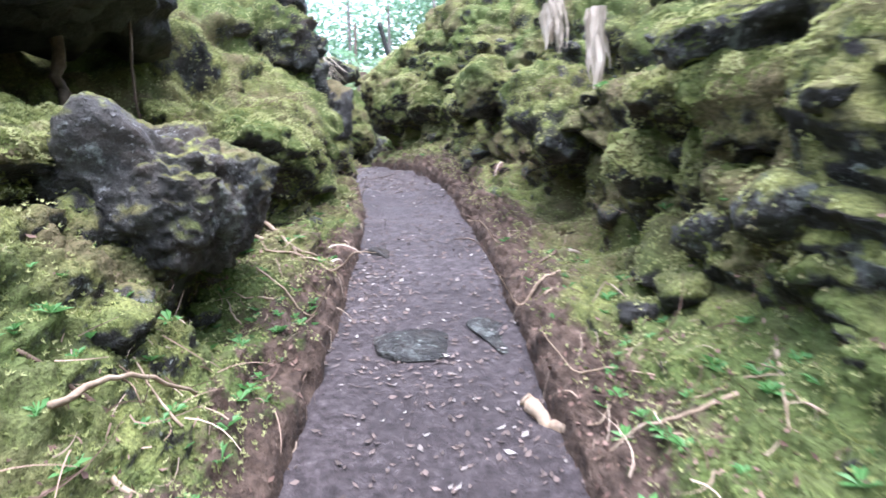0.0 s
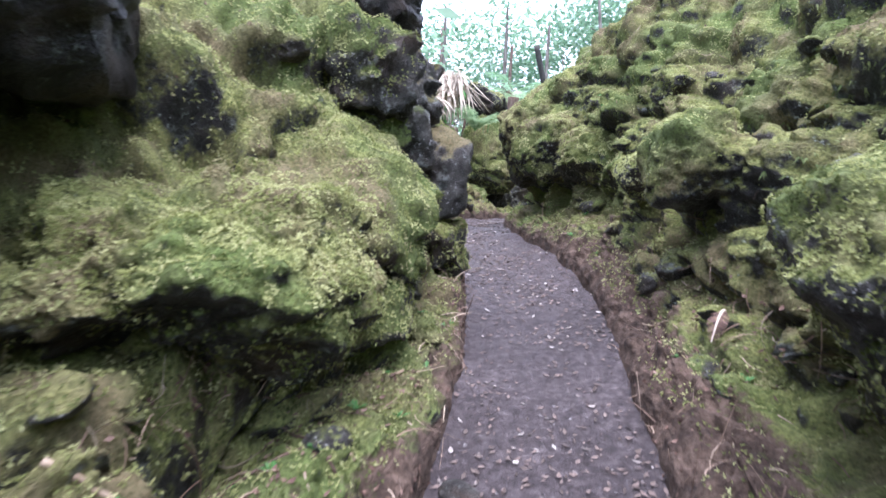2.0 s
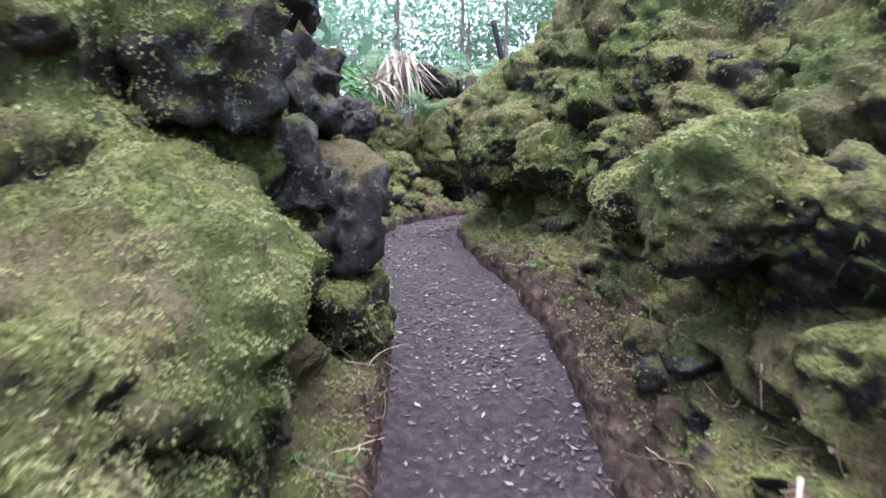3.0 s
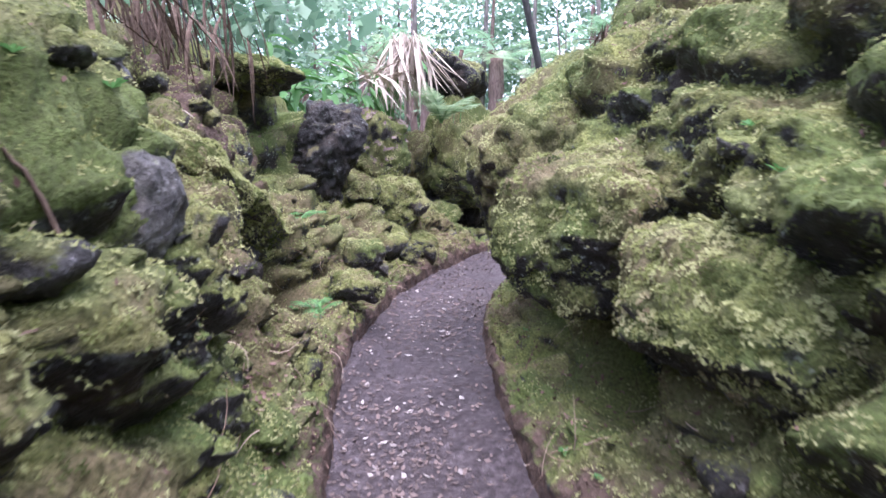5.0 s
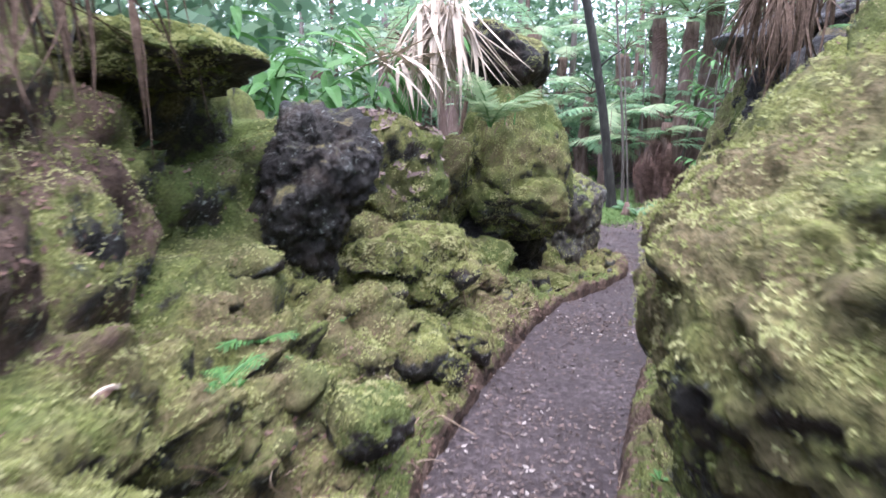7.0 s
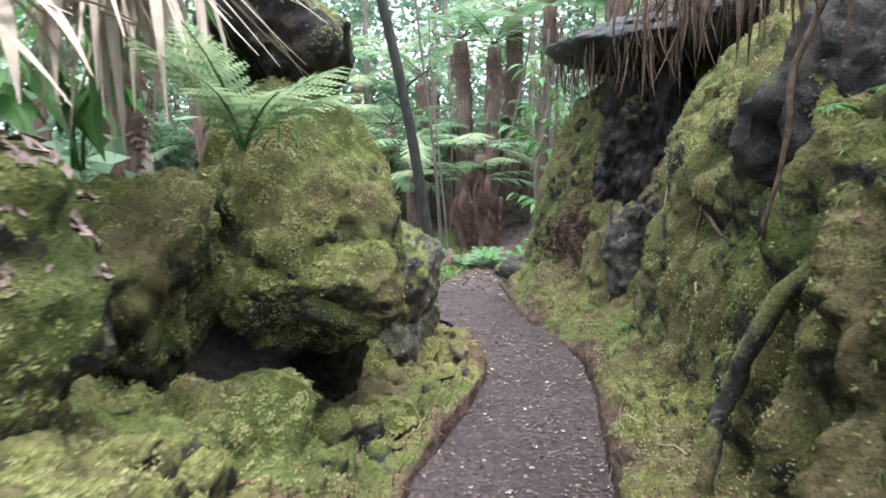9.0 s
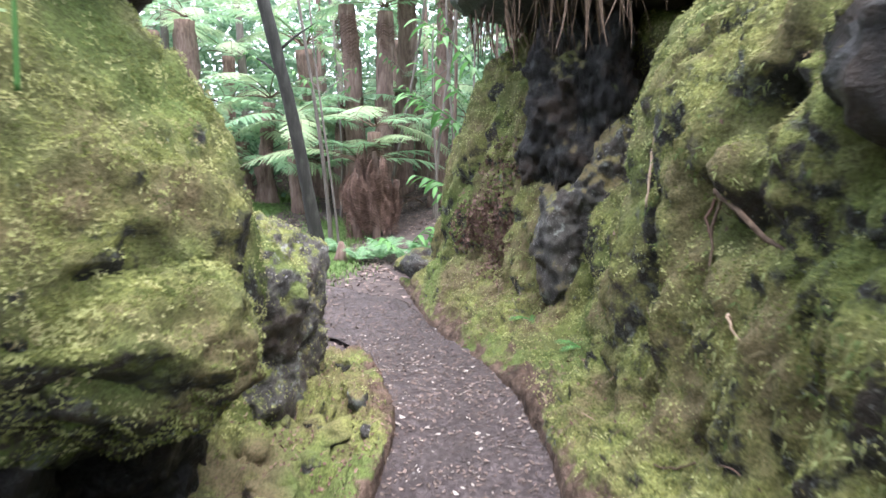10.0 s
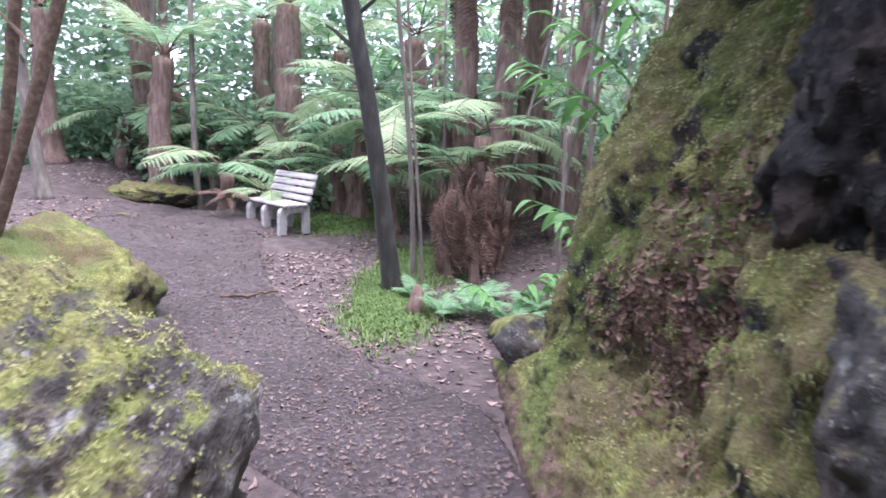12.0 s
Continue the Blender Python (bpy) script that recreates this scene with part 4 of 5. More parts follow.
def frond_mesh(length, pairs, spread, droop, mat, stalk, seed=0, teeth=9, bare=0.2):
    rs = np.random.RandomState(seed)
    t = np.linspace(0, 1, 14)
    pts = np.stack([length * (t - 0.12 * droop * t**2), 0.04 * length * np.sin(t * 2 + seed), length * (0.28 * t - droop * t**2)], 1)
    v0, f0 = tube(pts, np.linspace(0.008, 0.002, 14) * (1 + length * 0.3), 5)
    pieces = [(v0, f0)]
    count = len(f0)
    for i in range(pairs):
        s = bare + (1 - bare) * i / pairs
        p = np.array([np.interp(s, t, pts[:, c]) for c in range(3)])
        q = np.array([np.interp(min(1, s + 0.03), t, pts[:, c]) for c in range(3)]) - p
        pitch = math.degrees(math.atan2(q[2], q[0]))
        l = spread * math.sin(math.pi * (0.12 + 0.86 * i / pairs)) ** 0.8 * rs.uniform(0.9, 1.05)
        for side in (1, -1):
            m = pose(*p, 0, -pitch, 0) @ pose(0, 0, 0, rs.uniform(-12, 12), rs.uniform(0, 14), side * (68 - 22 * i / pairs + rs.uniform(-4, 4)))
            pieces.append(moved(pinna(l, l * 0.3, teeth), m))
    v, f = joined(pieces)
    slots = np.ones(len(f), int)
    slots[:count] = 0
    return mesh_of("frond", v, f, [stalk, mat], False, slots)


FRONDS = [frond_mesh(1.5, 22, 0.36, 0.45, FERN_GREEN, ROOT, 1), frond_mesh(1.7, 24, 0.4, 0.55, PALE_FERN, ROOT, 2), frond_mesh(1.3, 20, 0.34, 0.35, FERN_GREEN, ROOT, 3)]
BRIGHT_FROND = frond_mesh(0.5, 22, 0.16, 0.4, PALE_FERN, GREEN, 8, 7, 0.12)
SMALL_FROND = frond_mesh(0.5, 22, 0.16, 0.4, FERN_GREEN, GREEN, 4, 7, 0.12)
TINY_FROND = frond_mesh(0.2, 10, 0.07, 0.5, GREEN, GREEN, 5, 4, 0.15)
DEAD_FROND = frond_mesh(0.2, 14, 0.045, 0.7, RUST, DRY, 6, 4, 0.1)
RUST_FROND = frond_mesh(1.0, 18, 0.16, 0.9, RUST, RUST, 7, 5, 0.1)


def fern(x, y, z, n, seed, mesh, scale, label, tilt=(0, 0), name="fern", arc=(0, 360), up=(5, 40)):
    rs = np.random.RandomState(seed)
    base = tagged(new(name), label, "fern")
    base.matrix_basis = pose(x, y, z, *tilt, 0)
    for k in range(n):
        ob = part("frond", mesh, base)
        s = scale * rs.uniform(0.75, 1.1)
        ob.matrix_basis = pose(0, 0, 0, 0, -rs.uniform(*up), arc[0] + (arc[1] - arc[0]) * (k + rs.uniform(0, 0.6)) / n) @ Matrix.Diagonal((s, s, s, 1))
    return base


def twig(points, r0, r1, mat, label, name="twig", group="", seed=0):
    t = np.linspace(0, 1, len(points))
    tt = np.linspace(0, 1, 14)
    pts = np.stack([np.interp(tt, t, [p[c] for p in points]) for c in range(3)], 1)
    k = np.array([0.25, 0.5, 0.25])
    for c in range(3):
        pts[1:-1, c] = np.convolve(pts[:, c], k, "valid")
    pts += np.random.RandomState(seed).normal(size=pts.shape) * r0 * 0.35
    v, f = tube(pts, np.linspace(r0, r1, 14), 7, True, 0.15, seed)
    return thing(name, mesh_of(name, v, f, mat), label, name.replace("_", " "), group)


def surface(x, y, side):
    """A place on a bank at plan position x, y (from above)."""
    owner = bank_left if side < 0 else bank_right
    hit, p, n, i = owner.ray_cast(Vector((x, y, 9)), Vector((0, 0, -1)))
    return p if hit else Vector((x, y, float(floor_z(y)) + 0.3))


# twigs and dead fern pieces on the banks
rs2 = np.random.RandomState(12)
for k in range(84):
    side = -1 if k % 4 < 2 else 1
    y = rs2.uniform(0.8, 5.0) if k % 2 else rs2.uniform(0.8, 14.5)
    e = float(smooth_keys(np.array([y]), EDGE_Y, EDGE_L if side < 0 else EDGE_R)[0])
    x = e + side * rs2.uniform(0.1, 0.6)
    a, l = rs2.uniform(0, 6.28), rs2.uniform(0.12, 0.4)
    pts = [surface(x + math.cos(a) * l * s, y + math.sin(a) * l * s, side) + Vector((0, 0, 0.008)) for s in (0, 0.35, 0.7, 1.0)]
    if max(p.z for p in pts) - min(p.z for p in pts) < 0.45:
        twig(pts, rs2.uniform(0.003, 0.008), 0.002, TWIG if k % 3 else ROOT, "thin dry brown twig lying on the mossy bank", "twig", "twigs on the banks", k)
twig([surface(-0.85, 1.15, -1) + Vector((0, 0, 0.01)), surface(-0.8, 1.35, -1) + Vector((0, 0, 0.03)), surface(-0.72, 1.55, -1) + Vector((0, 0, 0.02))], 0.009, 0.005, TWIG, "bent pale stick lying on the mossy soil", "stick")
twig([(0.22, 1.95, float(floor_z(1.95)) + 0.03), (0.3, 1.8, float(floor_z(1.8)) + 0.04), (0.42, 1.62, float(floor_z(1.65)) + 0.05)], 0.03, 0.02, TWIG, "peeling pale stick at the path edge", "stick")
for k, (x, y) in enumerate(((-0.68, 3.3), (-0.62, 3.05), (-0.95, 2.9), (0.5, 5.6), (-2.5, 9.0), (-2.7, 8.4), (-2.3, 10.2), (0.2, 6.2), (-1.1, 3.7), (0.45, 4.6), (-2.2, 7.9), (0.62, 3.0))):
    side = -1 if x < -0.55 else 1
    p = surface(x, y, side)
    ob = thing("dead_frond", DEAD_FROND, "small curled tan dead fern frond on the bank", "dead frond", "dead fronds on the banks")
    ob.matrix_basis = pose(p.x, p.y, p.z + 0.02, 20 * (k % 3), -10 + 12 * (k % 4), 67 * k)
# fresh little plants
def rosette(leaves, length):
    """Short leaves that all spring from one foot."""
    v, f = [(0, 0, 0)], []
    for k in range(leaves):
        a, l, up = k * 2.4, length * (0.6 + 0.4 * (k % 3) / 2), 0.25 + 0.5 * (k % 4) / 3
        for da, r, z in ((-0.35, 0.6, 0.9), (0, 1.0, 1.0), (0.35, 0.6, 0.9)):
            v.append((math.cos(a + da) * l * r, math.sin(a + da) * l * r, l * up * z))
        b = len(v) - 3
        f.append((0, b, b + 1, b + 2))
    return np.array(v), f


SPRIG = mesh_of("sprig", *rosette(9, 0.04), GREEN, False)
for k in range(230):
    side = -1 if k % 5 < 3 else 1
    y = rs2.choice([rs2.uniform(0.8, 3.4), rs2.uniform(0.9, 2.6), rs2.uniform(3, 12)])
    e = float(smooth_keys(np.array([y]), EDGE_Y, EDGE_L if side < 0 else EDGE_R)[0])
    p = surface(e + side * rs2.uniform(0.08, 0.6), y, side)
    ob = thing("seedling", SPRIG, "tiny bright green clover-like seedling on damp soil", "seedling", "seedlings on the banks")
    s = rs2.uniform(0.45, 1.25)
    ob.matrix_basis = pose(p.x, p.y, p.z, rs2.uniform(-15, 15), rs2.uniform(-15, 15), rs2.uniform(0, 360)) @ Matrix.Diagonal((s, s, s, 1))
for k, (x, y, dz) in enumerate(((0.38, 15.25, 0.0), (0.3, 15.05, 0.0), (-2.45, 9.35, 0.0), (-2.55, 9.75, 0.05), (0.35, 16.0, 0.0), (-0.05, 12.2, 0.5), (0.0, 12.5, 0.75), (-2.2, 9.0, 0), (-2.1, 8.9, 0), (0.1, 11.8, 0.6))):
    side = -1 if x < -0.9 else 1
    p = surface(x, y, side)
    fern(p.x, p.y, p.z + 0.01, 3, 40 + k, TINY_FROND, 1.0, "small fresh green fern growing from the mossy bank", (0, 0), "small_fern")

# green fern frond and fiddleheads on the tall left boulder
fern(-2.28, 13.1, 2.4, 6, 3, BRIGHT_FROND, 1.25, "fresh green fern rooted among mossy boulders", (0, 0), "fern", (-150, 30), (30, 65))
for k in range(2):
    t = np.linspace(0, 1, 16)
    hook = np.where(t > 0.75, (t - 0.75) * 25, 0)
    pts = np.stack([0.03 * t + 0.025 * np.sin(hook) * (t > 0.75) + 0.1 * k, 0.02 * k + 0 * t, 0.32 * np.minimum(t, 0.78) + 0.02 * (1 - np.cos(hook)) * (t > 0.75)], 1)
    ob = thing("fiddlehead", mesh_of("fiddlehead", *tube(pts, np.linspace(0.008, 0.005, 16), 7), GREEN), "curled green fern fiddlehead on a brown rootstock", "fern shoot", "fern shoots")
    ob.matrix_basis = pose(-2.22, 13.65, 2.4, 0, 0, 25 * k)

# dry hanging straps
def straps(x, y, z, n, length, seed, label, spread=0.35, mat=DRY, width=0.03, name="dry_leaf_fan", yaw=(0, 360), lean=(-75, -25)):
    rs = np.random.RandomState(seed)
    base = tagged(new(name), label, "dead leaves")
    base.matrix_basis = pose(x, y, z)
    for k in range(n):
        l = length * rs.uniform(0.6, 1.1)
        ob = part("strap", STRAPS[k % len(STRAPS)] if mat == DRY else RUST_STRAPS[k % 4], base)
        ob.matrix_basis = pose(rs.uniform(-1, 1) * spread * 0.3, rs.uniform(-1, 1) * spread * 0.3, rs.uniform(-0.1, 0.05), 0, rs.uniform(*lean), rs.uniform(*yaw)) @ Matrix.Diagonal((l, width / 0.03 * l, l, 1))
    return base


STRAPS = [mesh_of("strap", *blade(1.0, 0.035 + 0.01 * k, 6, 0.18 * k - 0.1, 0.5), DRY, False) for k in range(4)]
RUST_STRAPS = [mesh_of("strap", *blade(1.0, 0.03 + 0.01 * k, 6, 0.18 * k - 0.1, 0.5), ROOT, False) for k in range(4)]
straps(-2.75, 13.3, 3.5, 120, 1.0, 2, "fan of bleached dry strap leaves hanging over a boulder", 0.6, DRY, 0.024, "dry_leaf_fan", (170, 380), (35, 85))
straps(-2.28, 13.62, 2.45, 22, 0.17, 9, "red-brown fibrous fern rootstock on a mossy boulder", 0.3, RUST, 0.05, "fern_rootstock", (0, 360), (-60, 60))
straps(-3.0, 12.7, 3.0, 30, 0.6, 3, "heap of grey-brown dry leaves on the bank", 0.9, DRY, 0.05, "dry_leaf_heap", (0, 360), (-30, 35))


# pale dead fern bases hanging from the bank
def dead_stub(x, y, z, length, seed, r=0.025):
    rs = np.random.RandomState(seed)
    base = tagged(new("hanging_dead_leaf"), "pale tan dead leaf base hanging from the mossy bank", "dead leaf", "hanging dead leaves")
    base.matrix_basis = pose(x, y, z)
    for k in range(7):
        l = length * rs.uniform(0.45, 1)
        v, f = blade(l, r * rs.uniform(0.7, 1.3), 7, 0.05, 0.6)
        v[:, 1] += 0.012 * np.sin(v[:, 0] * 21 + k) + rs.normal(size=len(v)) * 0.004
        ob = part("shred", mesh_of("shred", v, f, DRY, False), base)
        ob.matrix_basis = pose(rs.uniform(-0.04, 0.04), rs.uniform(-0.04, 0.04), 0, rs.uniform(-40, 40), rs.uniform(78, 98), rs.uniform(0, 360))


dead_stub(0.62, 3.35, 2.02, 0.36, 1, 0.034)
dead_stub(0.86, 3.3, 1.98, 0.55, 2, 0.052)
dead_stub(0.68, 3.5, 2.08, 0.34, 3, 0.034)

# roots
twig([(-1.55, 3.1, 2.4), (-1.5, 3.05, 2.1), (-1.55, 3.1, 1.8), (-1.5, 3.0, 1.5)], 0.012, 0.005, ROOT, "thin dark root hanging under an overhang", "root", "hanging roots", 1)
twig([(-1.75, 2.8, 2.4), (-1.65, 2.7, 2.0), (-1.7, 2.75, 1.7), (-1.62, 2.6, 1.5)], 0.04, 0.02, ROOT, "thick dark root hanging under an overhang", "root", "hanging roots", 2)
twig([(0.3, 12.2, 2.5), (0.02, 12.35, 2.2), (-0.2, 12.5, 1.92), (-0.32, 12.58, 1.65), (-0.36, 12.6, 1.4), (-0.42, 12.55, 1.1), (-0.5, 12.5, 0.9)], 0.046, 0.03, HALF, "dark curved tree root climbing down the mossy bank", "root", "", 4)
twig([(-0.1, 12.55, 3.0), (-0.2, 12.6, 2.7), (-0.22, 12.58, 2.4), (-0.27, 12.6, 2.05)], 0.013, 0.008, ROOT, "reddish root hanging on a dark rock face", "root", "hanging roots", 5)
twig([(0.25, 14.3, 2.4), (0.12, 14.2, 2.15), (0.05, 14.1, 1.95)], 0.01, 0.005, TWIG, "bare pale stick hanging from the bank", "stick", "", 6)
for k in range(8):
    x, y = 0.05 + 0.05 * k % 0.2, 13.3 + 0.09 * k
    twig([(x + 0.12, y, 2.25), (x + 0.02, y + 0.05, 1.95), (x - 0.05 + 0.02 * (k % 3), y - 0.03, 1.6 + 0.1 * (k % 3))], 0.009, 0.003, RUST if k % 2 else ROOT, "thin reddish rootlet against mossy rock", "root", "hanging roots", 20 + k)


# dead straw on the pale boulder, and petals on the tall one
def strewn(label, size, n, mat, name, tag):
    ob = [o for o in BOULDERS if o["label"].startswith(label)][0]
    v, f = flakes(*scatter(world_tris(ob), n, rs, lambda p, nor: np.clip(nor[:, 2] * 2 - 0.6, 0, 1) * np.clip(0.5 + fbm(p * 4, 2, 71), 0, 1)), rs, size, 0.3)
    inv = np.array(ob.matrix_basis.inverted())
    part(name, fast_mesh(name, v @ inv[:3, :3].T + inv[:3, 3], f, mat), ob, tag, "stuff")


strewn("pale moss-covered boulder", (0.02, 0.08), 14000, TAN_LEAF, "straw", "bleached dead leaf straw")
strewn("tall moss-covered boulder", (0.02, 0.04), 90, PALE, "petals", "scattered pale fallen petals")

# a patch of rusty leaf scraps on the big mound
tr = world_tris(bank_right)
mid = tr.mean(1)
tr = tr[(np.abs(mid[:, 1] - 17.2) < 0.7) & (mid[:, 2] > 0.9) & (mid[:, 2] < 2.2) & (mid[:, 0] < 1.2)]
v, f = flakes(*scatter(tr, 2600, rs, lambda p, n: np.clip(fbm(p * 2.2, 2, 33) * 2.2, 0, 1)), rs, (0.02, 0.06), 0.6)
part("leaf_scraps", fast_mesh("leaf_scraps", v, f, RUST), bank_right, "rust-brown dead leaf scraps", "stuff")


v, f = flakes(*scatter(tr, 30000, rs, lambda p, n: 0.9 * np.exp(-(((p - np.array([0.34, 17.0, 1.36])) / np.array([0.4, 0.3, 0.22])) ** 2).sum(1)) * np.clip(0.55 + fbm(p * 6, 2, 37), 0, 1)), rs, (0.015, 0.055), 0.6)
part("leaf_scraps", fast_mesh("leaf_scraps", v, f, RUST), bank_right, "rust-brown dead leaf scraps", "stuff")

# broken pale stalks on the soil under the first ledge, and a bleached root along the right wall
for k, (x, y, dx, dy, r) in enumerate(((-0.98, 2.82, 0.3, 0.16, 0.011), (-0.95, 2.98, 0.2, -0.1, 0.013), (-1.08, 2.9, 0.16, 0.14, 0.008), (-0.86, 2.75, 0.2, 0.2, 0.007))):
    a, b = surface(x, y, -1), surface(x + dx, y + dy, -1)
    twig([a + Vector((0, 0, 0.02)), (a + b) / 2 + Vector((0, 0, 0.035)), b + Vector((0, 0, 0.02))], r, r * 0.6, TWIG, "broken pale brown stalk lying on the bank", "stalk", "stalks under the ledge", 60 + k)
twig([(0.1, 13.75, 2.06), (0.06, 13.5, 1.96), (0.04, 13.25, 1.88), (-0.02, 12.95, 1.84), (-0.06, 12.7, 1.8)], 0.012, 0.006, ROOT, "bleached root lying along a mossy ledge", "root", "", 71)
twig([(0.02, 13.5, 1.62), (-0.06, 13.44, 1.68), (-0.09, 13.38, 1.64), (-0.05, 13.3, 1.56)], 0.008, 0.004, TWIG, "pinkish looped root on the mossy wall", "root", "hanging roots", 72)


# ---- the clearing and the forest ----
def gz(x, y):
    return float(ground_z(np.array([x]), np.array([y]))[0])


def trunk_mesh(height, r0, r1, lean, seed, mat, sides=12, fibrous=0.0):
    rs = np.random.RandomState(seed)
    n = max(8, int(height / 0.16))
    t = np.linspace(0, 1, n)
    pts = np.stack([lean[0] * t + 0.06 * np.sin(t * 4 + seed), lean[1] * t + 0.06 * np.cos(t * 3.3 + seed), height * t - 0.12], 1)
    r = r0 + (r1 - r0) * t + r0 * 0.5 * np.exp(-t * 14)
    v, f = tube(pts, r * (1 + fibrous * 0.5 * rs.uniform(-1, 1, n)), sides, True, 0.06 + fibrous, seed)
    return mesh_of("trunk", v, f, mat), pts[-1]


def tree(x, y, height, r0, r1, lean, seed, mat, label, name="tree"):
    base = tagged(new(name), label, "tree", "trees round the clearing")
    base.matrix_basis = pose(x, y, gz(x, y))
    me, top = trunk_mesh(height, r0, r1, lean, seed, mat)
    part("trunk", me, base)
    rs = np.random.RandomState(seed)
    for k in range(3):
        s = rs.uniform(0.45, 0.85)
        a, l = rs.uniform(0, 6.28), rs.uniform(0.3, 0.7)
        p = np.array([lean[0] * s, lean[1] * s, height * s])
        tip = p + np.array([math.cos(a) * l, math.sin(a) * l, l * 0.7])
        twigs = [tube([p, (p + tip) / 2 + (0, 0, 0.03), tip], [r1 * 0.3 + 0.004, r1 * 0.2 + 0.003, 0.003], 5)]
        for j in range(7):
            q = p + (tip - p) * (0.4 + 0.1 * j)
            twigs.append(moved(blade(0.14, 0.045, 3, 0.4), pose(*q, rs.uniform(-30, 30), rs.uniform(-20, 40), rs.uniform(0, 360))))
        v, f = joined(twigs)
        part("branch", mesh_of("branch", v, f, [mat, GREEN], False, [0] * len(twigs[0][1]) + [1] * (len(f) - len(twigs[0][1]))), base, "leafy green twig")
    return base


def tree_fern(x, y, height, r, lean, seed, fronds, scale=1.0, skirt=10, up=(0, 35)):
    rs = np.random.RandomState(seed)
    base = tagged(new("tree_fern"), "tree fern with a shaggy brown trunk and spreading fronds", "tree fern", "tree ferns round the clearing")
    base.matrix_basis = pose(x, y, gz(x, y))
    r = r * 1.05
    me, top = trunk_mesh(height, r, r * 0.8, lean, seed, TRUNK, 16, 0.1)
    part("trunk", me, base)
    for k in range(fronds):
        s = scale * rs.uniform(0.8, 1.2)
        ob = part("frond", FRONDS[(k + seed) % 3], base)
        ob.matrix_basis = pose(top[0], top[1], top[2] + 0.1, 0, -rs.uniform(*up), 360 * (k + rs.uniform(0, 0.7)) / fronds) @ Matrix.Diagonal((s, s, s, 1))
    for k in range(skirt):
        s = rs.uniform(0.7, 1.3)
        ob = part("dead_frond", RUST_FROND, base, "hanging rust-brown dead frond")
        ob.matrix_basis = pose(top[0], top[1], top[2], 0, rs.uniform(50, 85), 360 * k / max(1, skirt) + rs.uniform(0, 25)) @ Matrix.Diagonal((s, s, s, 1))
    return base


tree_fern(-3.6, 28.0, 4.6, 0.3, (0.1, 0.2), 1, 12, 1.3)
tree_fern(-6.2, 27.5, 3.1, 0.24, (0.1, 0.3), 2, 12, 1.3, 6, (15, 55))
tree_fern(-8.6, 28.0, 3.3, 0.22, (-0.2, 0.1), 3, 12, 1.3, 4, (15, 55))
tree_fern(0.7, 24.5, 4.2, 0.2, (0.0, 0.2), 4, 12, 1.2, 16)
tree_fern(1.25, 25.5, 4.8, 0.24, (0.1, -0.1), 5, 10, 1.2, 12)
tree_fern(-0.6, 27.0, 3.6, 0.22, (-0.2, 0.0), 6, 12, 1.4, 10)
tree_fern(2.7, 22.2, 4.4, 0.24, (0.1, 0.1), 7, 10, 1.2, 14)
tree_fern(3.3, 23.6, 4.0, 0.2, (0.2, 0.1), 8, 10, 1.2, 10)
tree_fern(-1.8, 26.0, 2.4, 0.16, (0.1, 0.0), 9, 11, 1.2, 5, (-5, 30))
tree_fern(0.2, 22.8, 1.9, 0.14, (-0.1, -0.1), 10, 9, 1.0, 6, (-5, 30))
tree_fern(4.6, 26.5, 3.2, 0.22, (0.2, 0.1), 11, 10, 1.2, 8)
tree_fern(-11, 27, 3.6, 0.25, (0.2, 0.1), 12, 11, 1.3, 6)
tree_fern(-5.0, 31, 4.0, 0.25, (0.2, 0.1), 13, 11, 1.4, 6)
tree_fern(-3.0, 31.5, 3.2, 0.2, (0.2, 0.1), 14, 11, 1.4, 6)
tree_fern(2.0, 29.5, 3.6, 0.25, (0.0, 0.1), 15, 11, 1.4, 8)
tree_fern(1.6, 23.4, 4.6, 0.17, (0.1, 0.1), 17, 9, 1.1, 12)
tree_fern(0.1, 24.9, 4.4, 0.2, (-0.1, 0.1), 18, 9, 1.2, 12)
tree_fern(-7.4, 29.5, 4.4, 0.26, (0.1, 0.1), 19, 11, 1.3, 6)
tree_fern(-4.2, 16.2, 3.4, 0.2, (0.1, 0.0), 16, 9, 1.0, 8, (-5, 30))
for k, (x, y, h) in enumerate(((-2.4, 27.2, 1.6), (-1.2, 24.9, 1.9), (-0.2, 25.4, 2.2), (-4.6, 29, 1.8), (-6.8, 30, 2.0), (0.4, 26.8, 1.5), (1.8, 26.2, 1.9), (-9.6, 29.5, 2.0), (-2.9, 29.3, 2.4), (2.4, 24.2, 1.4), (-4.6, 26.6, 1.1), (-2.0, 25.9, 1.0), (0.0, 23.3, 1.2), (-5.6, 29.2, 1.4), (-7.6, 28.9, 1.2))):
    tree_fern(x, y, h, 0.15, (0.05, 0.05), 20 + k, 10, 1.25, 4, (-5, 30))
fern(-3.4, 25.4, gz(-3.4, 25.4) + 0.35, 9, 8, FRONDS[1], 0.62, "pale yellowing fern behind a bench", (0, 0), "fern", (0, 360), (10, 50))
fern(-4.0, 24.9, gz(-4.0, 24.9) + 0.35, 14, 9, RUST_FROND, 0.6, "collapsed rust-brown dead fern behind a bench", (0, 0), "dead_fern", (0, 360), (0, 50))

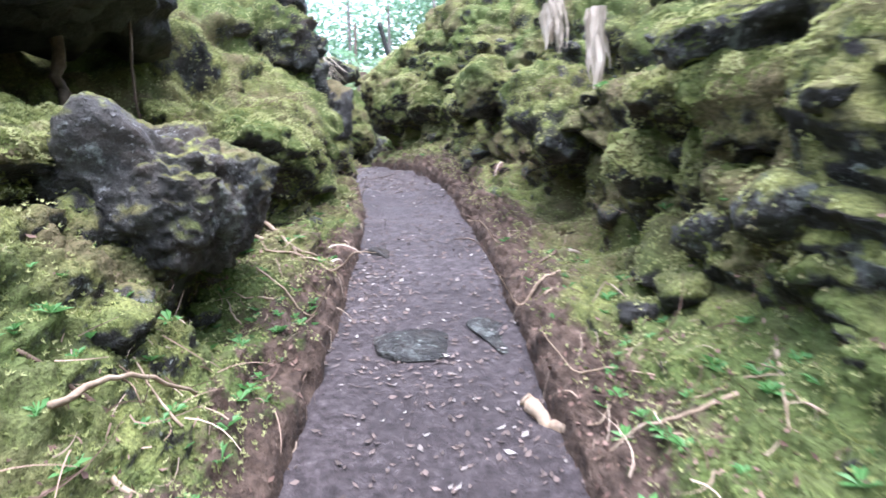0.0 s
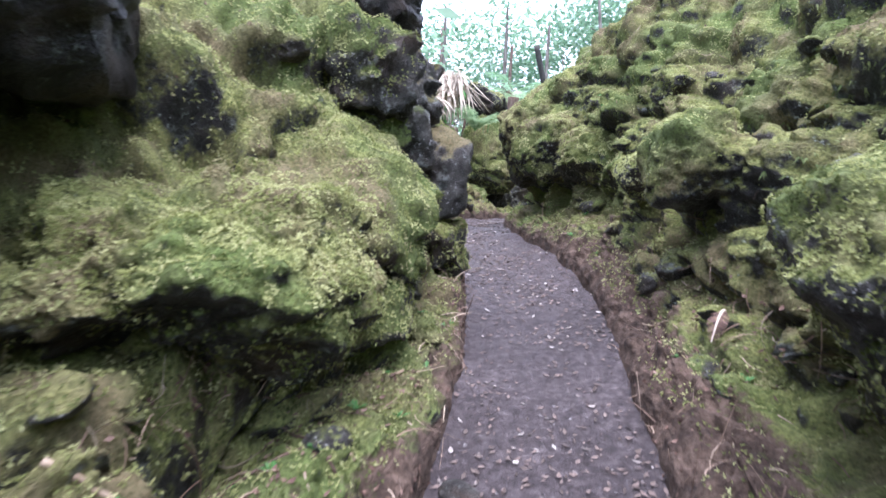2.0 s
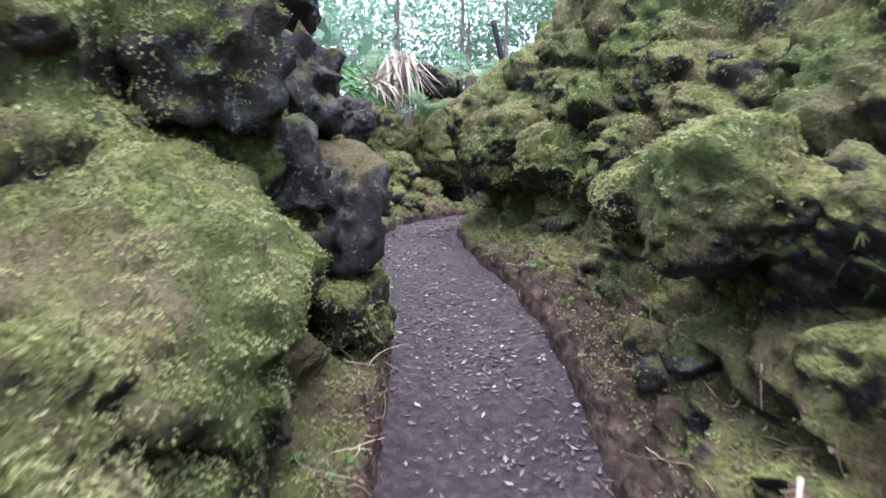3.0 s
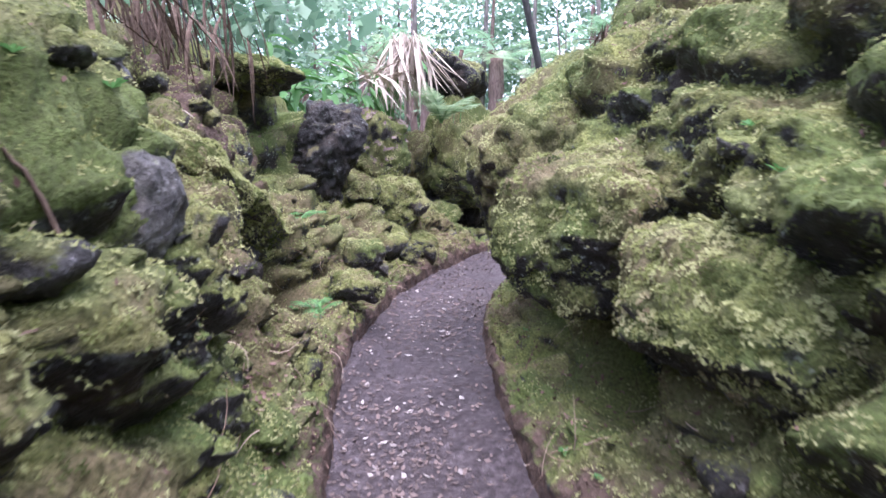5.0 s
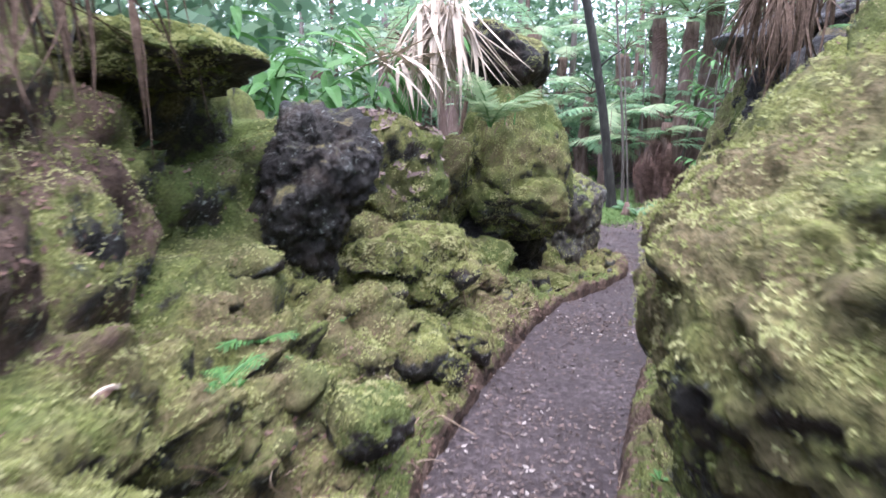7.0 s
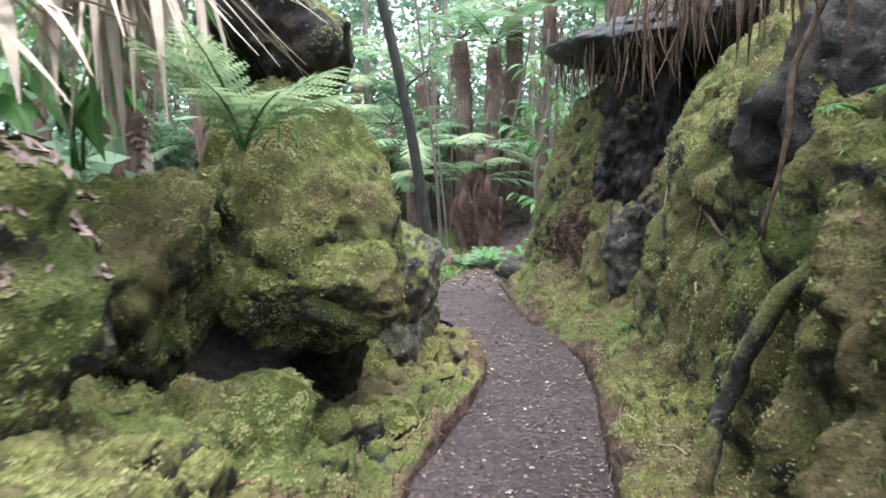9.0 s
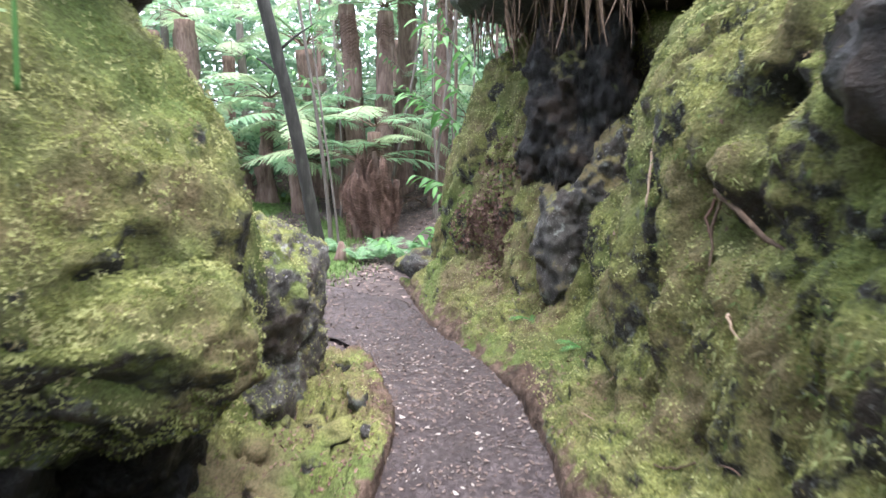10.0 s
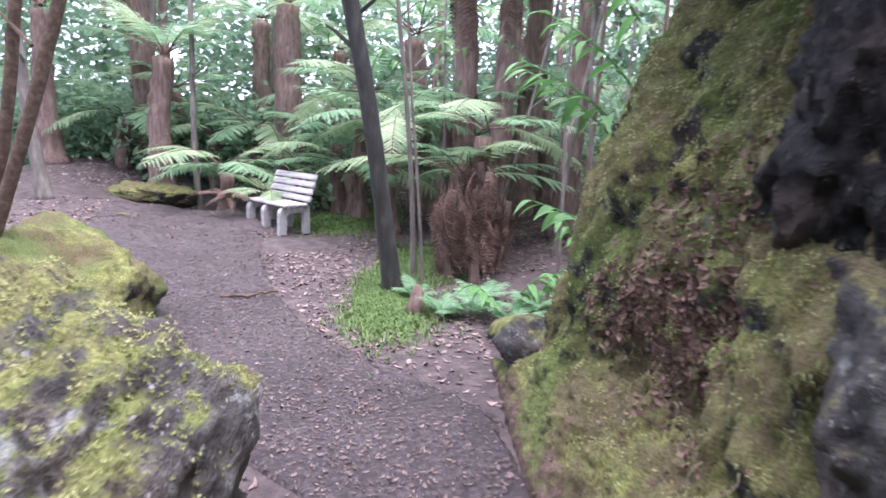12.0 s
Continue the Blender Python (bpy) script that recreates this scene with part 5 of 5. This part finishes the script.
tree(-0.95, 21.1, 5.2, 0.1, 0.085, (-0.95, -0.3), 31, DARK_BARK, "slender dark leaning tree trunk beside the path")
tree(-0.78, 21.8, 5.0, 0.035, 0.02, (-0.35, 0.1), 32, BARK, "thin pale sapling stem beside a dark trunk")
tree(-0.7, 21.6, 4.5, 0.02, 0.012, (-0.2, 0.1), 33, BARK, "thin pale sapling stem beside a dark trunk")
tree(-7.4, 25.5, 5.0, 0.11, 0.09, (-0.5, 0.3), 34, BARK, "grey slender forest tree trunk")
tree(-5.2, 27.2, 5.0, 0.06, 0.05, (-0.3, 0.3), 35, BARK, "grey slender forest tree trunk")
tree(-4.35, 19.2, 3.8, 0.055, 0.045, (1.15, 0.0), 36, ROOT, "leaning reddish-brown forked stem by the clearing")
tree(-4.4, 19.25, 3.8, 0.05, 0.04, (0.75, 0.1), 37, ROOT, "leaning reddish-brown forked stem by the clearing")
tree(-4.35, 19.5, 3.6, 0.1, 0.08, (-0.1, 0.0), 38, TRUNK, "shaggy brown stem at the edge of the clearing")
for k, (x, y, h, r, lx) in enumerate(((1.9, 21.5, 4.2, 0.03, 0.2), (2.2, 21.3, 4.4, 0.025, 0.1), (1.5, 22.0, 4.0, 0.03, -0.1), (2.4, 21.8, 4.0, 0.04, 0.05), (1.2, 22.4, 4.4, 0.03, 0.5), (0.5, 23.4, 4.4, 0.035, 0.8), (1.7, 23, 4.2, 0.04, 0.1), (-0.4, 24, 4, 0.025, 0.1),
                                      (0.9, 21.3, 3.5, 0.02, 0.1), (2.0, 20.4, 3.6, 0.022, 0.15), (1.55, 20.8, 3.6, 0.02, -0.1))):
    tree(x, y, h, r, r * 0.7, (lx, 0.1), 50 + k, BARK if k % 3 else TRUNK, "thin upright brown stem in the fern thicket")
for k in range(22):
    x, y = rs2.uniform(-15, 11), rs2.uniform(29, 38)
    tree(x, y, rs2.uniform(6, 9), rs2.uniform(0.07, 0.18), 0.06, (rs2.uniform(-0.5, 0.5), 0.2), 80 + k, BARK if k % 2 else TRUNK, "distant slender forest tree trunk")

# dead fern thicket at the foot of the trunks
for k, (x, y, h) in enumerate(((-0.3, 21.9, 1.25), (0.05, 21.7, 1.5), (0.3, 22.1, 1.1), (-0.05, 22.3, 1.6))):
    base = tagged(new("dead_fern"), "shaggy rust-brown dead tree fern stump with hanging fronds", "dead fern", "dead ferns by the path")
    base.matrix_basis = pose(x, y, gz(x, y))
    me, top = trunk_mesh(h, 0.06, 0.05, (0.05 * k, 0), 210 + k, TRUNK, 14, 0.14)
    part("trunk", me, base)
    for j in range(42):
        s = rs2.uniform(0.4, 0.95)
        ob = part("dead_frond", RUST_FROND, base)
        a = rs2.uniform(0, 360)
        ob.matrix_basis = pose(0.1 * math.cos(radians(a)), 0.1 * math.sin(radians(a)), h * rs2.uniform(0.45, 1.0), rs2.uniform(-40, 40), rs2.uniform(58, 88), a) @ Matrix.Diagonal((s, s, s, 1))
for k in range(8):
    x, y = rs2.uniform(0.6, 3.4), rs2.uniform(21, 25)
    straps(x, y, gz(x, y) + 0.25, 10, 0.9, 300 + k, "fallen dry fern stalks on the forest floor", 1.2, RUST, 0.03, "dead_stalks", (0, 360), (-8, 12))
for k, (x, y, s) in enumerate(((0.2, 19.9, 0.9), (-0.15, 20.3, 0.8), (-0.5, 20.3, 0.7), (0.45, 20.3, 0.9), (0.0, 20.8, 0.9), (-0.75, 20.9, 0.7), (-4.3, 18.6, 0.9), (-3.7, 18.5, 0.8))):
    fern(x, y, gz(x, y) + 0.03, 7, 60 + k, SMALL_FROND, s, "low green fern at the path edge", (0, 0), "fern", (0, 360), (15, 55))


# broad-leaved plants
LEAVES = [mesh_of("leaf", *blade(0.3, 0.085, 6, 0.25 + 0.15 * k, 0.35), GREEN, False) for k in range(3)]


def ginger(x, y, z, height, lean, seed, n=11, scale=1.0, label="glossy broad-leaved green plant with drooping leaves"):
    rs = np.random.RandomState(seed)
    base = tagged(new("leafy_plant"), label, "plant", "broad-leaved plants")
    base.matrix_basis = pose(x, y, z)
    t = np.linspace(0, 1, 10)
    pts = np.stack([lean[0] * t**1.6, lean[1] * t**1.6, height * t - 0.15 * height * t**3], 1)
    part("stem", mesh_of("stem", *tube(pts, np.linspace(0.012, 0.005, 10), 6), GREEN), base)
    for k in range(n):
        s = 0.25 + 0.75 * (k + 1) / n
        p = [float(np.interp(s, t, pts[:, c])) for c in range(3)]
        q = scale * rs.uniform(0.7, 1.1)
        ob = part("leaf", LEAVES[rs.randint(3)], base)
        yaw = math.degrees(math.atan2(lean[1], lean[0])) + (75 if k % 2 else -75) * (1 - 0.6 * k / n) + rs.uniform(-20, 20)
        ob.matrix_basis = pose(*p, rs.uniform(-20, 20), rs.uniform(-15, 25), yaw) @ Matrix.Diagonal((q, q, q, 1))
    return base


for k, (x, y, dz, h, lx, ly) in enumerate(((0.75, 18.4, 1.5, 0.9, -0.85, 0.1), (0.85, 18.6, 1.3, 1.1, -0.9, 0.1), (0.9, 18.8, 0.8, 0.6, -0.8, 0.1), (0.8, 18.5, 1.8, 0.9, -0.75, 0.0), (0.9, 18.7, 2.2, 1.0, -0.8, -0.1))):
    ginger(x, y, gz(x, y) + dz, h, (lx, ly), 400 + k, 12, 0.9)
for k, (x, y, h, lx) in enumerate(((0.3, 20.5, 0.5, 0.3), (0.1, 20.2, 0.45, -0.25), (0.6, 20.6, 0.5, 0.2), (1.4, 20.6, 0.9, -0.3), (1.2, 21.0, 1.0, -0.4))):
    ginger(x, y, gz(x, y), h, (lx, -0.1), 420 + k, 9, 0.9)
for k in range(15):
    x, y = rs2.uniform(-4.3, -3.0), rs2.uniform(12.0, 14.2)
    ginger(x, y, 2.3, rs2.uniform(0.6, 1.3), (rs2.uniform(-0.3, 0.5), rs2.uniform(-0.5, 0.2)), 440 + k, 10, rs2.uniform(1.0, 1.6), "leafy green shrub on top of the bank")


# the bench
def box(sx, sy, sz, bevel=0.012):
    bm = bmesh.new()
    bmesh.ops.create_cube(bm, size=1)
    bmesh.ops.scale(bm, vec=(sx, sy, sz), verts=bm.verts)
    bmesh.ops.bevel(bm, geom=bm.edges[:], offset=bevel, segments=2, affect="EDGES")
    return bm


def part_of(name, bm, mat, parent, m, label=""):
    me = bpy.data.meshes.new(name)
    bm.to_mesh(me)
    bm.free()
    me.materials.append(mat)
    ob = part(name, me, parent, label)
    ob.matrix_basis = m
    return ob


CONCRETE = plain_material("weathered_concrete", [(0.2, (0.16, 0.16, 0.15)), (0.5, (0.3, 0.29, 0.28)), (0.8, (0.42, 0.41, 0.4))], 9, 0.9, 0.6, 0.006)
bench = tagged(new("park_bench"), "weathered grey slatted wooden bench with concrete legs beside the path", "bench")
bench.matrix_basis = pose(-3.05, 24.6, gz(-3.05, 24.6) - 0.02, 0, 0, -48)
for k in range(4):
    part_of("seat_slat", box(1.32, 0.095, 0.04), BENCH_WOOD, bench, pose(0, -0.21 + 0.115 * k, 0.43, 4))
for k in range(4):
    part_of("back_slat", box(1.32, 0.032, 0.1), BENCH_WOOD, bench, pose(0, 0.22 + 0.04 * k, 0.52 + 0.118 * k, -18))


def leg_mesh(width):
    """A concrete support bent like a low arch: thick front leg, rounded shoulder and a tail under the seat."""
    bm = bmesh.new()
    t = np.linspace(0, np.pi / 2, 6)
    outer = [(-0.3, -0.06)] + [(-0.19 - 0.11 * math.cos(a), 0.29 + 0.11 * math.sin(a)) for a in t] + [(0.26, 0.4), (0.26, -0.06)]
    inner = [(0.15, -0.06), (0.15, 0.3), (-0.12, 0.3), (-0.17, 0.26), (-0.17, -0.06)]
    ring = outer + inner
    sides = [[bm.verts.new((x, y, z)) for y, z in ring] for x in (-width / 2, width / 2)]
    n = len(ring)
    for k in range(n):
        bm.faces.new((sides[0][k], sides[0][(k + 1) % n], sides[1][(k + 1) % n], sides[1][k]))
    bm.faces.new(sides[0][::-1])
    bm.faces.new(sides[1])
    bmesh.ops.recalc_face_normals(bm, faces=bm.faces[:])
    bmesh.ops.bevel(bm, geom=[e for e in bm.edges if abs(e.verts[0].co.x - e.verts[1].co.x) < 1e-6], offset=0.012, segments=2, affect="EDGES")
    return bm


for x in (-0.52, 0.0, 0.52):
    part_of("leg", leg_mesh(0.11), CONCRETE, bench, pose(x, 0, 0), "arched weathered concrete leg")
    part_of("back_post", box(0.06, 0.05, 0.56, 0.015), CONCRETE, bench, pose(x, 0.29, 0.64, -18))

# low things of the clearing
rock(-6.2, 27.3, gz(-6.2, 27.3) + 0.18, (1.1, 0.5, 0.32), 90, MOSSY, "long low mossy mound across the clearing", (0, 0, -10), "moss_mound", "", level=5)
rock(0.2, 19.5, gz(0.2, 19.5) + 0.02, (0.3, 0.3, 0.24), 91, MOSSY, "low mossy rock behind a grey boulder", (0, 0, 0))
rock(-5.6, 24.6, gz(-5.6, 24.6), (0.18, 0.12, 0.08), 92, BARE, "small flat dark stone on the path", (0, 0, 0), "stone", "")
twig([(-2.8, 20.6, gz(-2.8, 20.6) + 0.05), (-2.5, 20.65, gz(-2.5, 20.65) + 0.07), (-2.25, 20.9, gz(-2.25, 20.9) + 0.06)], 0.02, 0.01, ROOT, "short fallen branch on the path", "branch")
stump_v, stump_f = tube([(0, 0, -0.05), (0.01, 0, 0.1), (0.03, 0.02, 0.22), (0.03, 0.02, 0.3)], [0.14, 0.08, 0.06, 0.03], 10, True, 0.2, 3)
ob = thing("stump", mesh_of("stump", stump_v, stump_f, TRUNK), "small brown broken stump at the path edge", "stump")
ob.matrix_basis = pose(-0.75, 20.3, gz(-0.75, 20.3))


# grass: tufts of narrow blades
def grass(n, place, seed, lo=0.08, hi=0.2):
    rs = np.random.RandomState(seed)
    x, y = place(rs, n)
    z = ground_z(x, y)
    a = rs.uniform(0, 2 * np.pi, n)
    l = rs.uniform(lo, hi, n)
    w = 0.006
    d = np.stack([np.cos(a), np.sin(a), 0 * a], 1)
    s = np.stack([-np.sin(a), np.cos(a), 0 * a], 1) * w
    b = np.stack([x, y, z - 0.01], 1)
    m = b + d * l[:, None] * 0.2 + np.array([0, 0, 1]) * l[:, None] * 0.6
    t = b + d * l[:, None] * 0.7 + np.array([0, 0, 1]) * l[:, None] * 0.85
    v = np.stack([b - s, b + s, m + s, m - s, t], 1).reshape(-1, 5, 3)
    k = np.arange(n)[:, None] * 5
    f = np.concatenate([k + [0, 1, 2], k + [0, 2, 3], k + [3, 2, 4]], 0)
    return v.reshape(-1, 3), f


GRASS = plain_material("bright_grass", [(0.1, (0.06, 0.12, 0.03)), (0.5, (0.12, 0.21, 0.065)), (0.9, (0.2, 0.29, 0.1))], 2, 0.7, 0, 0, 0.7, None, 0.35)
def patch_a(rs, n):
    c = np.array([(-1.0, 20.3, 0.45, 0.9), (-1.1, 21.4, 0.3, 0.7), (-1.9, 26.3, 1.0, 1.6), (-2.2, 25.0, 0.6, 0.5), (-0.6, 22.6, 0.5, 1.2)])[rs.randint(0, 5, n)]
    return c[:, 0] + rs.normal(size=n) * c[:, 2] * 0.5, c[:, 1] + rs.normal(size=n) * c[:, 3] * 0.5
v, f = grass(26000, patch_a, 5, 0.03, 0.11)
thing("grass", fast_mesh("grass", v, f, GRASS), "bright green fine grass at the path edge", "grass", "", "stuff")

# litter of the clearing
gt = world_tris(bpy.data.objects["ground"])
gm = gt.mean(1)
gt = gt[(gm[:, 1] > 16.5) & (gm[:, 1] < 30) & (np.abs(gm[:, 0] + 1) < 8)]
v, f = flakes(*scatter(gt, 70000, rs, lambda p, n: np.clip(0.5 + fbm(p * 0.8, 2, 8), 0, 1)), rs, (0.03, 0.09), 0.5)
thing("forest_litter", fast_mesh("forest_litter", v, f, TAN_LEAF), "brown and tan dead leaves on the forest floor", "leaf litter", "", "stuff")


# far undergrowth and canopy: clumps of leaves
def foliage(n_clumps, box_, seed, leaf, mat, name, label, per=60, spread=0.5):
    rs = np.random.RandomState(seed)
    (x0, x1), (y0, y1), (z0, z1) = box_
    c = np.stack([rs.uniform(x0, x1, n_clumps), rs.uniform(y0, y1, n_clumps), rs.uniform(z0, z1, n_clumps)], 1)
    c[:, 2] += ground_z(c[:, 0], c[:, 1])
    p = np.repeat(c, per, 0) + rs.normal(size=(n_clumps * per, 3)) * spread * np.array([1, 1, 0.6])
    n = rs.normal(size=p.shape) + np.array([0, -0.4, 1.3])
    n /= np.linalg.norm(n, axis=1)[:, None]
    d = rs.normal(size=p.shape)
    d -= (d * n).sum(1)[:, None] * n
    d /= np.linalg.norm(d, axis=1)[:, None]
    s = np.cross(d, n)
    l = rs.uniform(*leaf, len(p))[:, None]
    w = l * 0.28
    v = np.stack([p - d * l * 0.5, p - s * w - n * l * 0.05, p + d * l * 0.5 - n * l * 0.15, p + s * w - n * l * 0.05], 1).reshape(-1, 3)
    return thing(name, fast_mesh(name, v, np.arange(len(v)).reshape(-1, 4), mat), label, "undergrowth", "", "stuff")


foliage(420, ((-16, -3.5), (28.8, 34), (0.1, 1.6)), 1, (0.12, 0.3), FAR_LEAF, "undergrowth", "dense dark green leafy undergrowth beyond the clearing")
foliage(260, ((-3.5, 10), (26.5, 34), (0.2, 1.8)), 2, (0.12, 0.3), FAR_LEAF, "undergrowth", "dense green leafy undergrowth among tree ferns")
foliage(950, ((-24, 20), (32, 42), (0.3, 9)), 3, (0.2, 0.45), FAR_LEAF, "far_woods", "bright green distant forest foliage", 60, 0.8)
foliage(45, ((-16, 12), (29, 36), (4.5, 9)), 4, (0.15, 0.35), FAR_LEAF, "canopy", "light green forest canopy overhead", 60, 0.7)
foliage(60, ((3.0, 8), (20, 27), (0.2, 2.5)), 6, (0.12, 0.3), FAR_LEAF, "undergrowth", "green leafy thicket among tree ferns")
foliage(120, ((-9, -4.3), (6, 17), (1.5, 5)), 5, (0.12, 0.3), FAR_LEAF, "undergrowth", "dark leafy growth on top of the rock bank")


# dead fronds and roots that hang over the trench
for k, (x, y, z) in enumerate(((-3.0, 7.4, 3.3), (-3.2, 8.0, 3.35), (-3.25, 8.6, 3.4), (-3.4, 9.2, 3.4), (-3.45, 9.8, 3.4), (-2.2, 6.6, 3.0), (-2.75, 7.0, 3.0), (-2.85, 7.7, 3.0), (-2.95, 8.3, 3.05), (-3.0, 8.9, 3.1), (-3.1, 9.5, 3.1), (-2.5, 7.3, 2.8))):
    straps(x, y, z, 24, 0.55, 500 + k, "shaggy brown dead fronds hanging over the rock bank", 0.9, RUST, 0.025, "hanging_dead_fronds", (-120, 120), (35, 85))
for k, (x, y, z) in enumerate(((0.0, 13.2, 3.5), (0.2, 13.9, 3.6), (0.35, 14.6, 3.7), (0.5, 15.3, 3.7), (-0.1, 12.4, 3.4), (0.55, 17.3, 3.6))):
    straps(x, y, z, 30, 0.7, 520 + k, "shaggy red-brown dead fronds hanging from the bank top", 0.9, RUST, 0.025, "hanging_dead_fronds", (60, 300), (45, 88))
for k in range(26):
    x, y = -3.0 - rs2.uniform(0, 0.4), rs2.uniform(7.2, 10.2)
    z0 = 3.3 + rs2.uniform(-0.1, 0.2)
    twig([(x, y, z0), (x + 0.06, y + rs2.uniform(-0.1, 0.1), z0 - 0.35), (x + 0.12, y + rs2.uniform(-0.15, 0.15), z0 - rs2.uniform(0.55, 0.9))], rs2.uniform(0.004, 0.012), 0.002, ROOT if k % 2 else DARK_BARK, "thin dark rootlet hanging over the rock bank", "root", "hanging roots", 700 + k)
# Overhang added mostly out of view to keep skylight off the wall below.
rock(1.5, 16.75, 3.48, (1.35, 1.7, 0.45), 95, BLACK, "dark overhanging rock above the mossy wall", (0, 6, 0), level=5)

# woods added round the trench, mostly out of view, to block low skylight
foliage(230, ((-13, -5.2), (-9, 14), (2.2, 8)), 11, (0.3, 0.65), FAR_LEAF, "side_woods", "tall leafy forest beside the rock trench", 60, 0.8)
foliage(220, ((4.2, 12), (-9, 16), (2.2, 8)), 12, (0.3, 0.65), FAR_LEAF, "side_woods", "tall leafy forest beside the rock trench", 60, 0.8)
foliage(90, ((-6, 5), (-12, -7), (0.3, 7)), 13, (0.3, 0.65), FAR_LEAF, "side_woods", "leafy forest where the path comes from", 60, 0.8)
for k, (x, y, z) in enumerate(((0.5, 15.4, 3.3), (0.42, 16.2, 3.3), (0.45, 17.0, 3.3))):
    straps(x, y, z, 22, 0.5, 560 + k, "shaggy dark brown dead fronds hanging under an overhang", 0.9, RUST, 0.028, "hanging_dead_fronds", (0, 360), (55, 88))
